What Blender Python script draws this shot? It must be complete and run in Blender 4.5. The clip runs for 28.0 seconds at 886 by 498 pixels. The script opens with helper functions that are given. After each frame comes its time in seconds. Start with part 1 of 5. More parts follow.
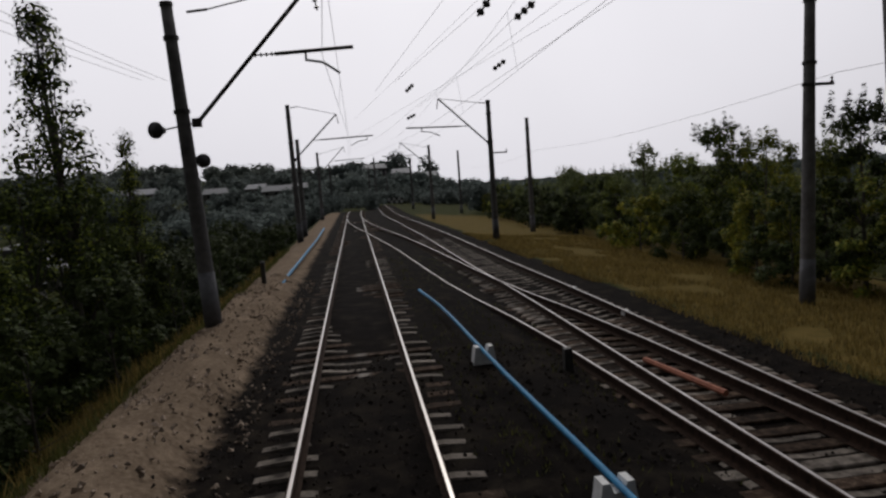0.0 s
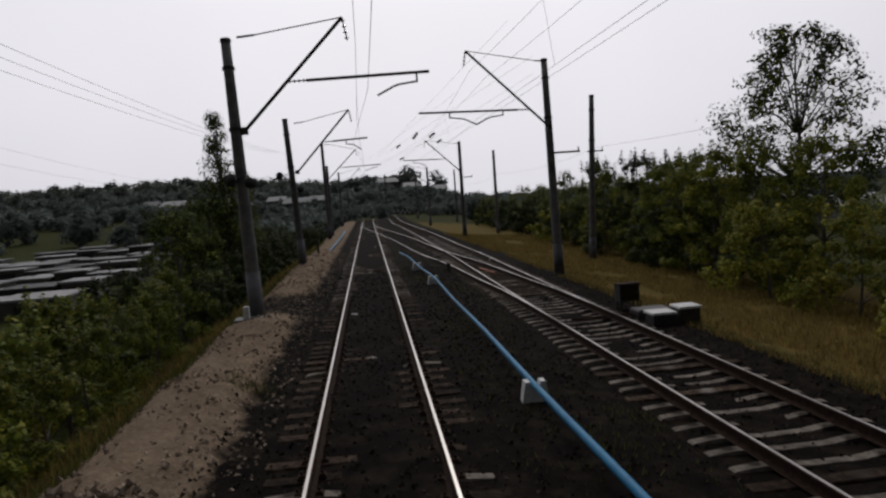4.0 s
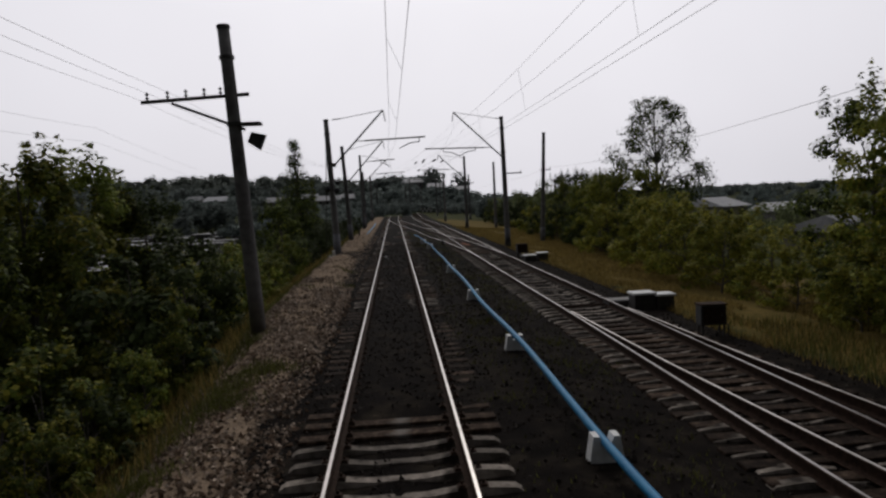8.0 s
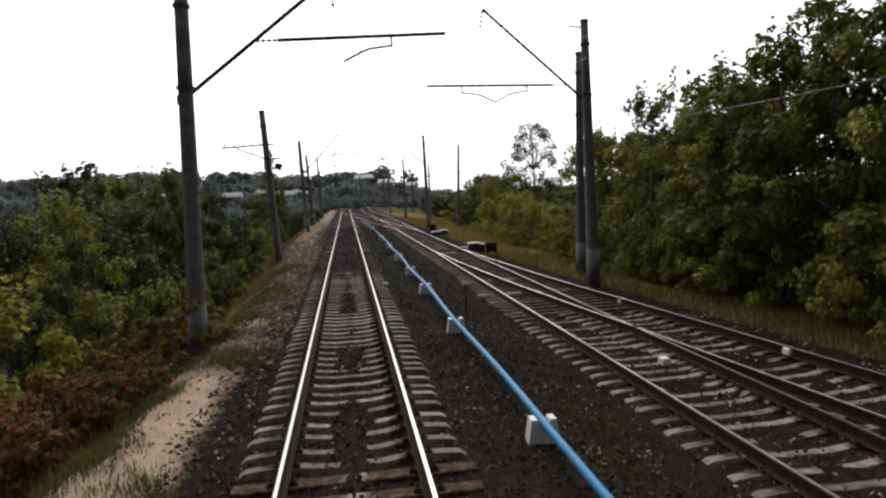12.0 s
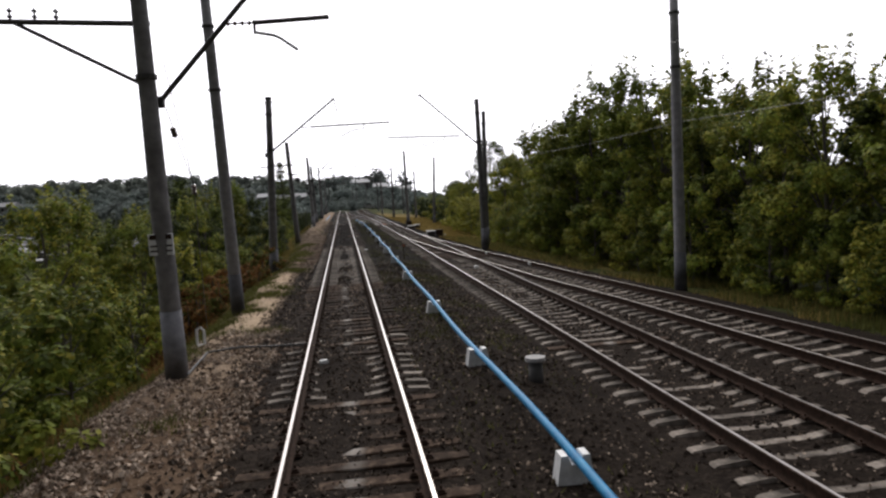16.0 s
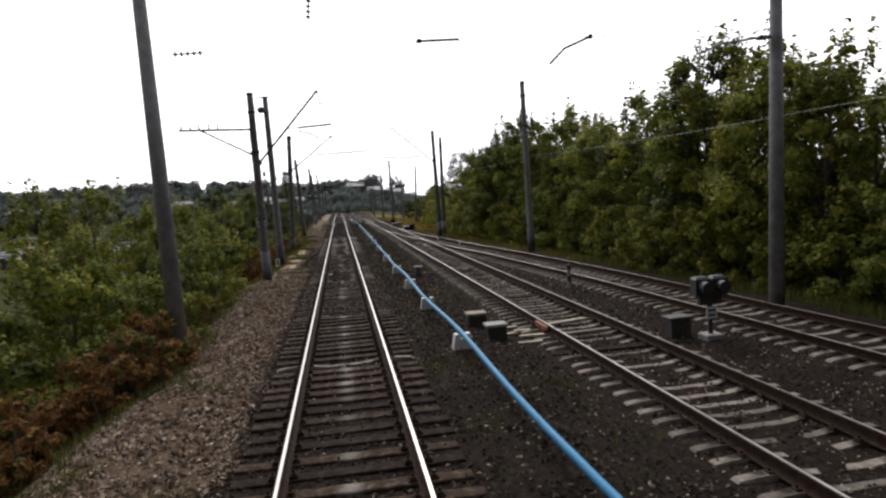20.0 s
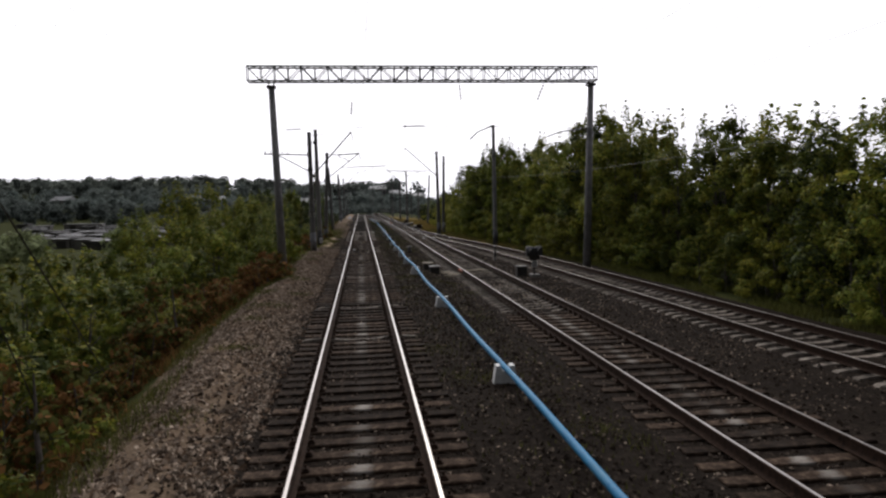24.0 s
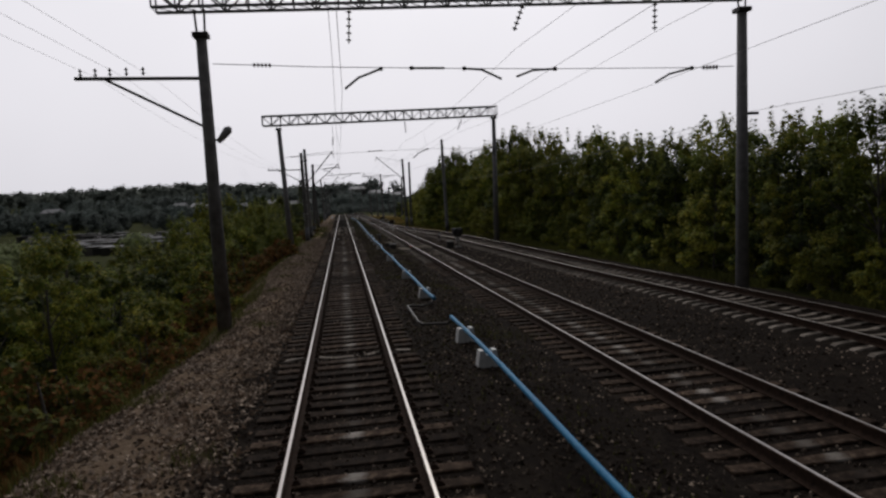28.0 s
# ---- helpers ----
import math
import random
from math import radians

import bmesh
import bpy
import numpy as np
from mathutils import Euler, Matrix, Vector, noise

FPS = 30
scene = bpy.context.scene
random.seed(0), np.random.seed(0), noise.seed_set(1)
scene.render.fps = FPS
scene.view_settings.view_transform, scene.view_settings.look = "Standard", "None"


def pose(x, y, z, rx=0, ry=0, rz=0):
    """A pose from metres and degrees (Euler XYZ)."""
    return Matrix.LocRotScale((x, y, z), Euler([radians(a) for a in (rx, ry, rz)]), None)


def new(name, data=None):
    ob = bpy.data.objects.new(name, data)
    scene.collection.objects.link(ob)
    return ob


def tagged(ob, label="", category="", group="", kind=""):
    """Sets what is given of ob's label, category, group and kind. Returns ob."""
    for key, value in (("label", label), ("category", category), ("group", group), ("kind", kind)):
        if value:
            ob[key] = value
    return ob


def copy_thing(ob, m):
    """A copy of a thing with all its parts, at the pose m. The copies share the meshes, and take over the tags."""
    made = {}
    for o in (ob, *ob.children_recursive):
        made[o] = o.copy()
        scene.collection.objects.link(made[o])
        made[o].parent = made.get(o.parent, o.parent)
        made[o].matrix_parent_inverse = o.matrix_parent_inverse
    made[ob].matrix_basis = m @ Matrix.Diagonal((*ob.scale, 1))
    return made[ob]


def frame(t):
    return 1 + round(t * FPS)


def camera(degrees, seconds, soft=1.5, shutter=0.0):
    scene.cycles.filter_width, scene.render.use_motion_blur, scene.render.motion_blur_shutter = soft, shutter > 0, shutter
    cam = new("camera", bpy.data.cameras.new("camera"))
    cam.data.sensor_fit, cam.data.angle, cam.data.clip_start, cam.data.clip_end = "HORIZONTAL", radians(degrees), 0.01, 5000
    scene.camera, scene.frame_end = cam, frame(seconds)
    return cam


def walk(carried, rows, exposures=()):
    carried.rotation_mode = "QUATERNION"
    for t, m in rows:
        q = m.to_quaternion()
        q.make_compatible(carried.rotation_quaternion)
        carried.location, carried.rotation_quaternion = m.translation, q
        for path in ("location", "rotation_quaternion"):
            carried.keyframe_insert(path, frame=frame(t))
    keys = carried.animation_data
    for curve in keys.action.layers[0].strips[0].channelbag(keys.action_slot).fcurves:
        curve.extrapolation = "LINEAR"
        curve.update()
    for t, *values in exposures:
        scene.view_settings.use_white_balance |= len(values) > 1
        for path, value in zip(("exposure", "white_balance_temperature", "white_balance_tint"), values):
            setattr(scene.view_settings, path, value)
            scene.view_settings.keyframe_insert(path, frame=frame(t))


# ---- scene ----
cam = camera(65.50, 28.0, soft=2.4)
# seconds, place of the eye, yaw, pitch, roll; the eye keeps about one height over the rails
ROWS = [
    (0.0, 0.095, -1.14, 2.969, -7.43, -5.42, 4.07),
    (0.5, 0.094, -3.59, 2.969, -5.71, -4.76, 4.17),
    (1.0, 0.092, -6.03, 2.970, -7.75, -4.99, 2.92),
    (1.5, 0.089, -8.45, 2.972, -7.78, -4.36, 1.22),
    (2.0, 0.086, -10.84, 2.975, -6.99, -5.02, 1.10),
    (2.5, 0.086, -13.22, 2.977, -9.36, -4.97, 1.63),
    (4.5, 0.091, -22.90, 2.977, -5.05, -4.07, 3.87),
    (5.0, 0.092, -25.30, 2.977, -3.92, -3.91, 2.89),
    (5.5, 0.092, -27.70, 2.976, -5.39, -3.89, 2.32),
    (6.0, 0.089, -30.14, 2.976, -4.42, -3.89, 3.17),
    (6.5, 0.087, -32.60, 2.974, -4.76, -4.05, 3.44),
    (7.0, 0.093, -35.00, 2.968, -4.65, -4.12, 3.18),
    (7.5, 0.094, -37.37, 2.969, -4.61, -4.21, 2.92),
    (8.0, 0.097, -39.75, 2.966, -4.12, -4.18, 2.88),
    (8.5, 0.100, -42.13, 2.966, -3.63, -4.11, 1.85),
    (9.0, 0.102, -44.56, 2.965, -4.66, -4.11, 2.11),
    (9.5, 0.105, -46.95, 2.967, -5.44, -4.23, 2.19),
    (10.0, 0.107, -49.28, 2.970, -7.89, -4.28, 2.48),
    (10.5, 0.107, -51.62, 2.971, -7.96, -4.93, 2.79),
    (11.0, 0.105, -53.96, 2.970, -8.28, -5.27, 2.87),
    (11.5, 0.103, -56.27, 2.970, -7.95, -4.86, 2.72),
    (12.0, 0.098, -58.59, 2.970, -8.05, -4.79, 2.86),
    (12.5, 0.094, -60.91, 2.967, -8.12, -4.90, 3.04),
    (14.5, 0.091, -69.84, 2.962, -8.87, -4.70, 3.30),
    (15.0, 0.089, -72.08, 2.956, -8.88, -5.08, 3.02),
    (15.5, 0.087, -74.30, 2.953, -8.58, -4.68, 2.84),
    (16.0, 0.083, -76.51, 2.952, -8.30, -4.57, 3.16),
    (16.5, 0.078, -78.68, 2.955, -8.07, -4.53, 3.43),
    (17.0, 0.081, -80.87, 2.957, -8.30, -4.57, 3.62),
    (17.5, 0.082, -83.06, 2.962, -9.30, -4.48, 3.79),
    (18.0, 0.082, -85.21, 2.964, -9.04, -4.39, 4.20),
    (18.5, 0.079, -87.29, 2.965, -8.26, -4.70, 3.58),
    (19.0, 0.077, -89.38, 2.964, -8.23, -4.63, 3.66),
    (19.5, 0.080, -91.46, 2.961, -7.41, -4.10, 4.22),
    (20.0, 0.086, -93.49, 2.954, -8.65, -4.44, 3.85),
    (20.5, 0.090, -95.50, 2.950, -8.77, -4.86, 3.29),
    (21.0, 0.092, -97.52, 2.948, -9.01, -5.01, 3.09),
    (21.5, 0.090, -99.55, 2.944, -9.17, -4.72, 3.29),
    (23.5, 0.078, -108.00, 2.942, -7.79, -4.42, 2.41),
    (24.0, 0.069, -110.07, 2.944, -6.78, -3.89, 1.22),
    (24.5, 0.066, -112.13, 2.948, -6.96, -3.44, 3.13),
    (25.0, 0.067, -114.18, 2.951, -8.02, -3.70, 2.71),
    (25.5, 0.068, -116.21, 2.948, -8.27, -4.05, 2.75),
    (26.0, 0.063, -118.22, 2.944, -6.86, -3.90, 1.99),
    (26.5, 0.060, -120.26, 2.939, -6.79, -3.63, 2.34),
    (27.0, 0.063, -122.29, 2.936, -7.90, -4.07, 3.47),
    (27.5, 0.064, -124.30, 2.935, -8.03, -3.97, 3.82),
    (28.0, 0.063, -126.32, 2.935, -8.36, -4.20, 3.54),
]
EXPOSURES = [(0.0, -1.3), (8.5, -1.3), (10.0, -1.32), (10.5, -0.45), (11.5, 0.0), (22.5, 0.02), (24.0, -0.45), (24.9, -1.33), (26.0, -1.35), (28.0, -1.3)]
walk(cam, [(t, pose(x, y, z, 90 + pitch, roll, yaw)) for t, x, y, z, yaw, pitch, roll in ROWS], EXPOSURES)

# ---- world and light ----
SUN_UP, SUN_TURN = 36.0, 4.0
world = bpy.data.worlds.new("world")
scene.world = world
world.use_nodes = True
wn, wl = world.node_tree.nodes, world.node_tree.links
sky = wn.new("ShaderNodeTexSky")
sky.sky_type, sky.sun_disc = "NISHITA", False
sky.sun_elevation, sky.sun_rotation = radians(SUN_UP), radians(SUN_TURN)
sky.air_density, sky.dust_density, sky.ozone_density = 1.0, 8.0, 2.0
grey = wn.new("ShaderNodeHueSaturation")
grey.inputs["Saturation"].default_value = 0.15
# thin overcast: a pale veil, brightest round the hidden sun and dimmer on the far side of the sky
at = wn.new("ShaderNodeTexCoord")
toward = wn.new("ShaderNodeVectorMath")
toward.operation = "DOT_PRODUCT"
toward.inputs[1].default_value = (math.sin(radians(SUN_TURN)) * math.cos(radians(SUN_UP)), math.cos(radians(SUN_TURN)) * math.cos(radians(SUN_UP)), math.sin(radians(SUN_UP)))
glow = wn.new("ShaderNodeMapRange")
glow.interpolation_type = "SMOOTHSTEP"
glow.inputs["From Min"].default_value, glow.inputs["From Max"].default_value = 0.1, 0.86
cloud = wn.new("ShaderNodeTexNoise")
cloud.inputs["Scale"].default_value, cloud.inputs["Detail"].default_value = 2.2, 4
soft = wn.new("ShaderNodeMapRange")
soft.inputs["To Min"].default_value, soft.inputs["To Max"].default_value = 0.9, 1.1
bright = wn.new("ShaderNodeMix")
bright.data_type = "RGBA"
bright.inputs["A"].default_value, bright.inputs["B"].default_value = (1.5, 1.55, 1.75, 1), (21.0, 20.6, 22.0, 1)
cloudy = wn.new("ShaderNodeVectorMath")
cloudy.operation = "SCALE"
veil = wn.new("ShaderNodeMix")
veil.data_type = "RGBA"
veil.inputs["Factor"].default_value = 0.88
wl.new(at.outputs["Generated"], toward.inputs[0])
wl.new(at.outputs["Generated"], cloud.inputs["Vector"])
wl.new(toward.outputs["Value"], glow.inputs["Value"])
wl.new(cloud.outputs["Fac"], soft.inputs["Value"])
wl.new(glow.outputs["Result"], bright.inputs["Factor"])
wl.new(bright.outputs["Result"], cloudy.inputs[0])
wl.new(soft.outputs["Result"], cloudy.inputs["Scale"])
wl.new(sky.outputs["Color"], grey.inputs["Color"])
wl.new(grey.outputs["Color"], veil.inputs["A"])
wl.new(cloudy.outputs["Vector"], veil.inputs["B"])
wl.new(veil.outputs["Result"], wn["Background"].inputs["Color"])
wn["Background"].inputs["Strength"].default_value = 0.1
sun = new("sun", bpy.data.lights.new("sun", "SUN"))
sun.data.energy, sun.data.angle, sun.data.color = 1.3, radians(10), (1.0, 0.95, 0.88)
sun.matrix_basis = Matrix.Rotation(radians(-SUN_TURN), 4, "Z") @ Matrix.Rotation(radians(SUN_UP - 90), 4, "X")


# ---- materials ----
def material(name, colours, scale, rough=0.8, metal=0.0, bump=0.3, bump_scale=None, stain=None, per_object=0.0, detail=8.0, per_island=0.0, see_through=0.0, spec=0.5, streak=None):
    """colours: dark to light along a noise of that many cycles a metre; stain: a second colour in large patches."""
    mat = bpy.data.materials.new(name)
    mat.use_nodes = True
    n, l = mat.node_tree.nodes, mat.node_tree.links
    bsdf = n["Principled BSDF"]
    bsdf.inputs["Roughness"].default_value, bsdf.inputs["Metallic"].default_value = rough, metal
    bsdf.inputs["Specular IOR Level"].default_value = spec
    at = n.new("ShaderNodeTexCoord")
    fine = n.new("ShaderNodeTexNoise")
    fine.inputs["Scale"].default_value, fine.inputs["Detail"].default_value = scale, detail
    fine.inputs["Roughness"].default_value = 0.65
    l.new(at.outputs["Object"], fine.inputs["Vector"])
    ramp = n.new("ShaderNodeValToRGB")
    while len(ramp.color_ramp.elements) < len(colours):
        ramp.color_ramp.elements.new(0.5)
    for i, c in enumerate(colours):
        ramp.color_ramp.elements[i].position = 0.3 + 0.4 * i / max(1, len(colours) - 1)
        ramp.color_ramp.elements[i].color = (*c, 1)
    l.new(fine.outputs["Fac"], ramp.inputs["Fac"])
    out = ramp.outputs["Color"]
    if stain:
        big = n.new("ShaderNodeTexNoise")
        big.inputs["Scale"].default_value, big.inputs["Detail"].default_value = stain[1], 5
        l.new(at.outputs["Object"], big.inputs["Vector"])
        cut = n.new("ShaderNodeMapRange")
        cut.inputs["From Min"].default_value, cut.inputs["From Max"].default_value = stain[2], stain[2] + 0.15
        l.new(big.outputs["Fac"], cut.inputs["Value"])
        mix = n.new("ShaderNodeMix")
        mix.data_type = "RGBA"
        mix.inputs["B"].default_value = (*stain[0], 1)
        l.new(cut.outputs["Result"], mix.inputs["Factor"])
        l.new(out, mix.inputs["A"])
        out = mix.outputs["Result"]
    if streak:  # pale drip line along the middle of the sleepers
        sep = n.new("ShaderNodeSeparateXYZ")
        l.new(at.outputs["Object"], sep.inputs["Vector"])
        off = n.new("ShaderNodeMath")
        off.operation = "ABSOLUTE"
        l.new(sep.outputs["X"], off.inputs[0])
        wide = n.new("ShaderNodeMath")
        wide.operation = "MULTIPLY_ADD"
        wide.inputs[1].default_value = 0.5
        l.new(fine.outputs["Fac"], wide.inputs[0])
        l.new(off.outputs["Value"], wide.inputs[2])
        band = n.new("ShaderNodeMapRange")
        band.inputs["From Min"].default_value, band.inputs["From Max"].default_value = 0.42, 0.28
        l.new(wide.outputs["Value"], band.inputs["Value"])
        some = n.new("ShaderNodeObjectInfo")
        part_of = n.new("ShaderNodeMath")
        part_of.operation = "MULTIPLY"
        l.new(some.outputs["Random"], part_of.inputs[0])
        l.new(band.outputs["Result"], part_of.inputs[1])
        mix = n.new("ShaderNodeMix")
        mix.data_type = "RGBA"
        mix.inputs["B"].default_value = (*streak, 1)
        l.new(part_of.outputs["Value"], mix.inputs["Factor"])
        l.new(out, mix.inputs["A"])
        out = mix.outputs["Result"]
    for amount, node, socket in ((per_object, "ShaderNodeObjectInfo", "Random"), (per_island, "ShaderNodeNewGeometry", "Random Per Island")):
        if amount:
            src = n.new(node)
            span = n.new("ShaderNodeMapRange")
            span.inputs["To Min"].default_value, span.inputs["To Max"].default_value = 1 - amount, 1 + amount
            l.new(src.outputs[socket], span.inputs["Value"])
            hsv = n.new("ShaderNodeHueSaturation")
            l.new(span.outputs["Result"], hsv.inputs["Value"])
            l.new(out, hsv.inputs["Color"])
            out = hsv.outputs["Color"]
    l.new(out, bsdf.inputs["Base Color"])
    if bump:
        rough_noise = n.new("ShaderNodeTexNoise")
        rough_noise.inputs["Scale"].default_value, rough_noise.inputs["Detail"].default_value = bump_scale or scale * 2, 6
        l.new(at.outputs["Object"], rough_noise.inputs["Vector"])
        b = n.new("ShaderNodeBump")
        b.inputs["Strength"].default_value, b.inputs["Distance"].default_value = bump, 0.02
        l.new(rough_noise.outputs["Fac"], b.inputs["Height"])
        l.new(b.outputs["Normal"], bsdf.inputs["Normal"])
    if see_through:
        tr = n.new("ShaderNodeBsdfTranslucent")
        l.new(out, tr.inputs["Color"])
        ms = n.new("ShaderNodeMixShader")
        ms.inputs["Fac"].default_value = see_through
        l.new(bsdf.outputs["BSDF"], ms.inputs[1])
        l.new(tr.outputs["BSDF"], ms.inputs[2])
        l.new(ms.outputs["Shader"], n["Material Output"].inputs["Surface"])
    return mat


STONE = material("ballast_stone", [(0.02, 0.0145, 0.011), (0.08, 0.063, 0.05)], 6, 0.9, bump=0.3, per_island=0.5, spec=0.03)
# Oily stones, with the dimness of that stretch put into the colour.
OIL_DIM_STONE = material("oily_dim_stone", [(0.01, 0.008, 0.0065), (0.04, 0.032, 0.026)], 6, 0.85, bump=0.3, per_island=0.6, spec=0.1)
BROWN_STONE = material("brown_stone", [(0.042, 0.027, 0.018), (0.19, 0.13, 0.087)], 6, 0.9, bump=0.3, per_island=0.6, spec=0.15)
PALE_STONE = material("pale_stone", [(0.1, 0.07, 0.048), (0.4, 0.32, 0.245)], 6, 0.9, bump=0.3, per_island=0.55, spec=0.2)
CONCRETE = material("concrete", [(0.2, 0.195, 0.185), (0.32, 0.31, 0.295)], 5, 0.85, bump=0.3, stain=((0.13, 0.12, 0.11), 1.3, 0.58))
SLEEPER_CONCRETE = material("sleeper_concrete", [(0.085, 0.073, 0.059), (0.26, 0.225, 0.19)], 7, 0.9, bump=0.4, stain=((0.032, 0.026, 0.021), 2.4, 0.5), per_object=0.4, spec=0.08)
SLEEPER_WOOD = material("sleeper_wood", [(0.011, 0.0073, 0.0052), (0.034, 0.0225, 0.0155), (0.1, 0.072, 0.051)], 7, 0.9, bump=0.6, bump_scale=30, per_object=0.6, spec=0.05, streak=(0.19, 0.175, 0.155))
POLE = material("pole_concrete", [(0.078, 0.075, 0.073), (0.168, 0.162, 0.157)], 4, 0.85, bump=0.25, stain=((0.05, 0.046, 0.043), 0.9, 0.55), per_object=0.3, spec=0.25)
POLE_PALE = material("pale_pole_concrete", [(0.14, 0.138, 0.14), (0.26, 0.255, 0.255)], 4, 0.85, bump=0.25, stain=((0.1, 0.097, 0.097), 0.9, 0.55), per_object=0.15, spec=0.25)
POLE_BASE = material("pole_base", [(0.078, 0.078, 0.083), (0.15, 0.15, 0.157)], 5, 0.85, bump=0.3, stain=((0.06, 0.058, 0.058), 1.5, 0.5), per_object=0.4, spec=0.25)
STEEL = material("dark_steel", [(0.03, 0.028, 0.026), (0.07, 0.065, 0.06)], 8, 0.6, 0.5, 0.15)
GALV = material("grey_steel", [(0.2, 0.2, 0.205), (0.32, 0.32, 0.32)], 8, 0.55, 0.5, 0.1)
RUST = material("rusty_rail", [(0.014, 0.009, 0.0065), (0.052, 0.031, 0.021)], 12, 0.9, 0.0, 0.4, spec=0.08)
POLISHED = material("polished_rail", [(0.29, 0.268, 0.25), (0.4, 0.375, 0.355)], 3, 0.3, 1.0, 0.03)
WORN_RAIL = material("worn_rail_head", [(0.24, 0.22, 0.2), (0.42, 0.39, 0.37)], 3, 0.3, 1.0, 0.04)
DULL_RAIL = material("dull_rail_head", [(0.38, 0.35, 0.32), (0.55, 0.515, 0.48)], 3, 0.42, 1.0, 0.05)
BLUE = material("blue_pipe", [(0.012, 0.125, 0.27), (0.02, 0.2, 0.37)], 6, 0.6, 0, 0.1, stain=((0.07, 0.2, 0.27), 0.8, 0.62), spec=0.25)
WHITE = material("white_block", [(0.5, 0.5, 0.48), (0.74, 0.74, 0.72)], 8, 0.8, bump=0.3, stain=((0.3, 0.29, 0.27), 3, 0.6))
BLACK = material("black_paint", [(0.012, 0.012, 0.013), (0.03, 0.03, 0.03)], 6, 0.6, bump=0.1)
PLANK = material("pale_plank", [(0.2, 0.17, 0.12), (0.36, 0.31, 0.23)], 6, 0.85, bump=0.4, per_object=0.3)
ORANGE = material("red_lead", [(0.2, 0.06, 0.03), (0.36, 0.12, 0.06)], 10, 0.8, bump=0.3)
INSULATOR = material("brown_porcelain", [(0.05, 0.03, 0.022), (0.08, 0.045, 0.03)], 5, 0.25, bump=0)
GRASS = material("dry_grass", [(0.125, 0.097, 0.03), (0.29, 0.208, 0.068)], 3, 0.9, bump=0.2, per_island=0.5, see_through=0.3, spec=0.1)
GREEN_GRASS = material("green_grass", [(0.05, 0.056, 0.014), (0.12, 0.12, 0.034)], 3, 0.9, bump=0.2, per_island=0.5, see_through=0.3, spec=0.1)
RED_WEED = material("reddish_weeds", [(0.1, 0.047, 0.016), (0.24, 0.125, 0.045)], 3, 0.9, bump=0.2, per_island=0.5, see_through=0.3, spec=0.1)
BARK = material("bark", [(0.05, 0.042, 0.035), (0.12, 0.105, 0.09)], 14, 0.95, bump=0.6)
# Wide ramp at clump size: sunlit and shaded lumps put into the leaf colour.
LEAF = material("leaf_green", [(0.036, 0.056, 0.01), (0.12, 0.15, 0.025), (0.28, 0.28, 0.047)], 0.55, 0.7, bump=0, per_island=0.45, per_object=0.4, see_through=0.33, spec=0.12)
LEAF_YELLOW = material("leaf_yellowing", [(0.11, 0.125, 0.018), (0.31, 0.275, 0.045)], 0.8, 0.7, bump=0, per_island=0.5, per_object=0.25, see_through=0.4, spec=0.15)
# Own dark green plus the deep shade of the bank put into the colour.
LEAF_DARK_SHADED = material("leaf_dark_shaded", [(0.026, 0.038, 0.013), (0.06, 0.076, 0.024)], 0.8, 0.7, bump=0, per_island=0.5, per_object=0.25, see_through=0.2, spec=0.08)
# Paler copy of the green leaf; mid-distance haze put into the colour.
LEAF_MID_HAZE = material("leaf_grey_green_hazed", [(0.125, 0.155, 0.072), (0.21, 0.235, 0.11)], 0.3, 0.8, bump=0, per_island=0.4, per_object=0.3, see_through=0.35, spec=0.1)
# Far leaves paled and greyed: distance haze put into the base colour.
LEAF_RIDGE_HAZE = material("ridge_leaf_hazed", [(0.12, 0.14, 0.125), (0.19, 0.21, 0.18)], 0.02, 0.9, bump=0, per_island=0.3, per_object=0.25, see_through=0.6, spec=0.1)
LEAF_FAR_HAZE = material("far_leaf_hazed", [(0.085, 0.108, 0.1), (0.16, 0.18, 0.165)], 0.02, 0.9, bump=0, per_island=0.35, per_object=0.25, see_through=0.55, spec=0.1)
WIRE = material("wire_steel", [(0.1, 0.1, 0.105), (0.16, 0.16, 0.165)], 6, 0.6, 0.4, 0)
ROOF_PALE = material("pale_roof", [(0.2, 0.205, 0.21), (0.36, 0.36, 0.36)], 2, 0.7, bump=0.1, per_object=0.5)
SHED_ROOF = material("shed_roof", [(0.09, 0.09, 0.095), (0.24, 0.235, 0.23)], 0.5, 0.8, bump=0.1, per_object=0.8)
SHED_WALL = material("shed_wall", [(0.07, 0.065, 0.06), (0.13, 0.12, 0.11)], 0.8, 0.85, bump=0.1, per_object=0.6)
ROOF_GREY = material("grey_roof", [(0.1, 0.1, 0.1), (0.22, 0.22, 0.22)], 1.2, 0.8, bump=0.1, per_object=0.6)
HOUSE_WALL = material("house_wall", [(0.11, 0.105, 0.1), (0.2, 0.19, 0.18)], 2, 0.85, bump=0.1, per_object=0.5)
DARK_GLASS = material("window_glass", [(0.02, 0.022, 0.025), (0.03, 0.032, 0.035)], 1, 0.1, bump=0)


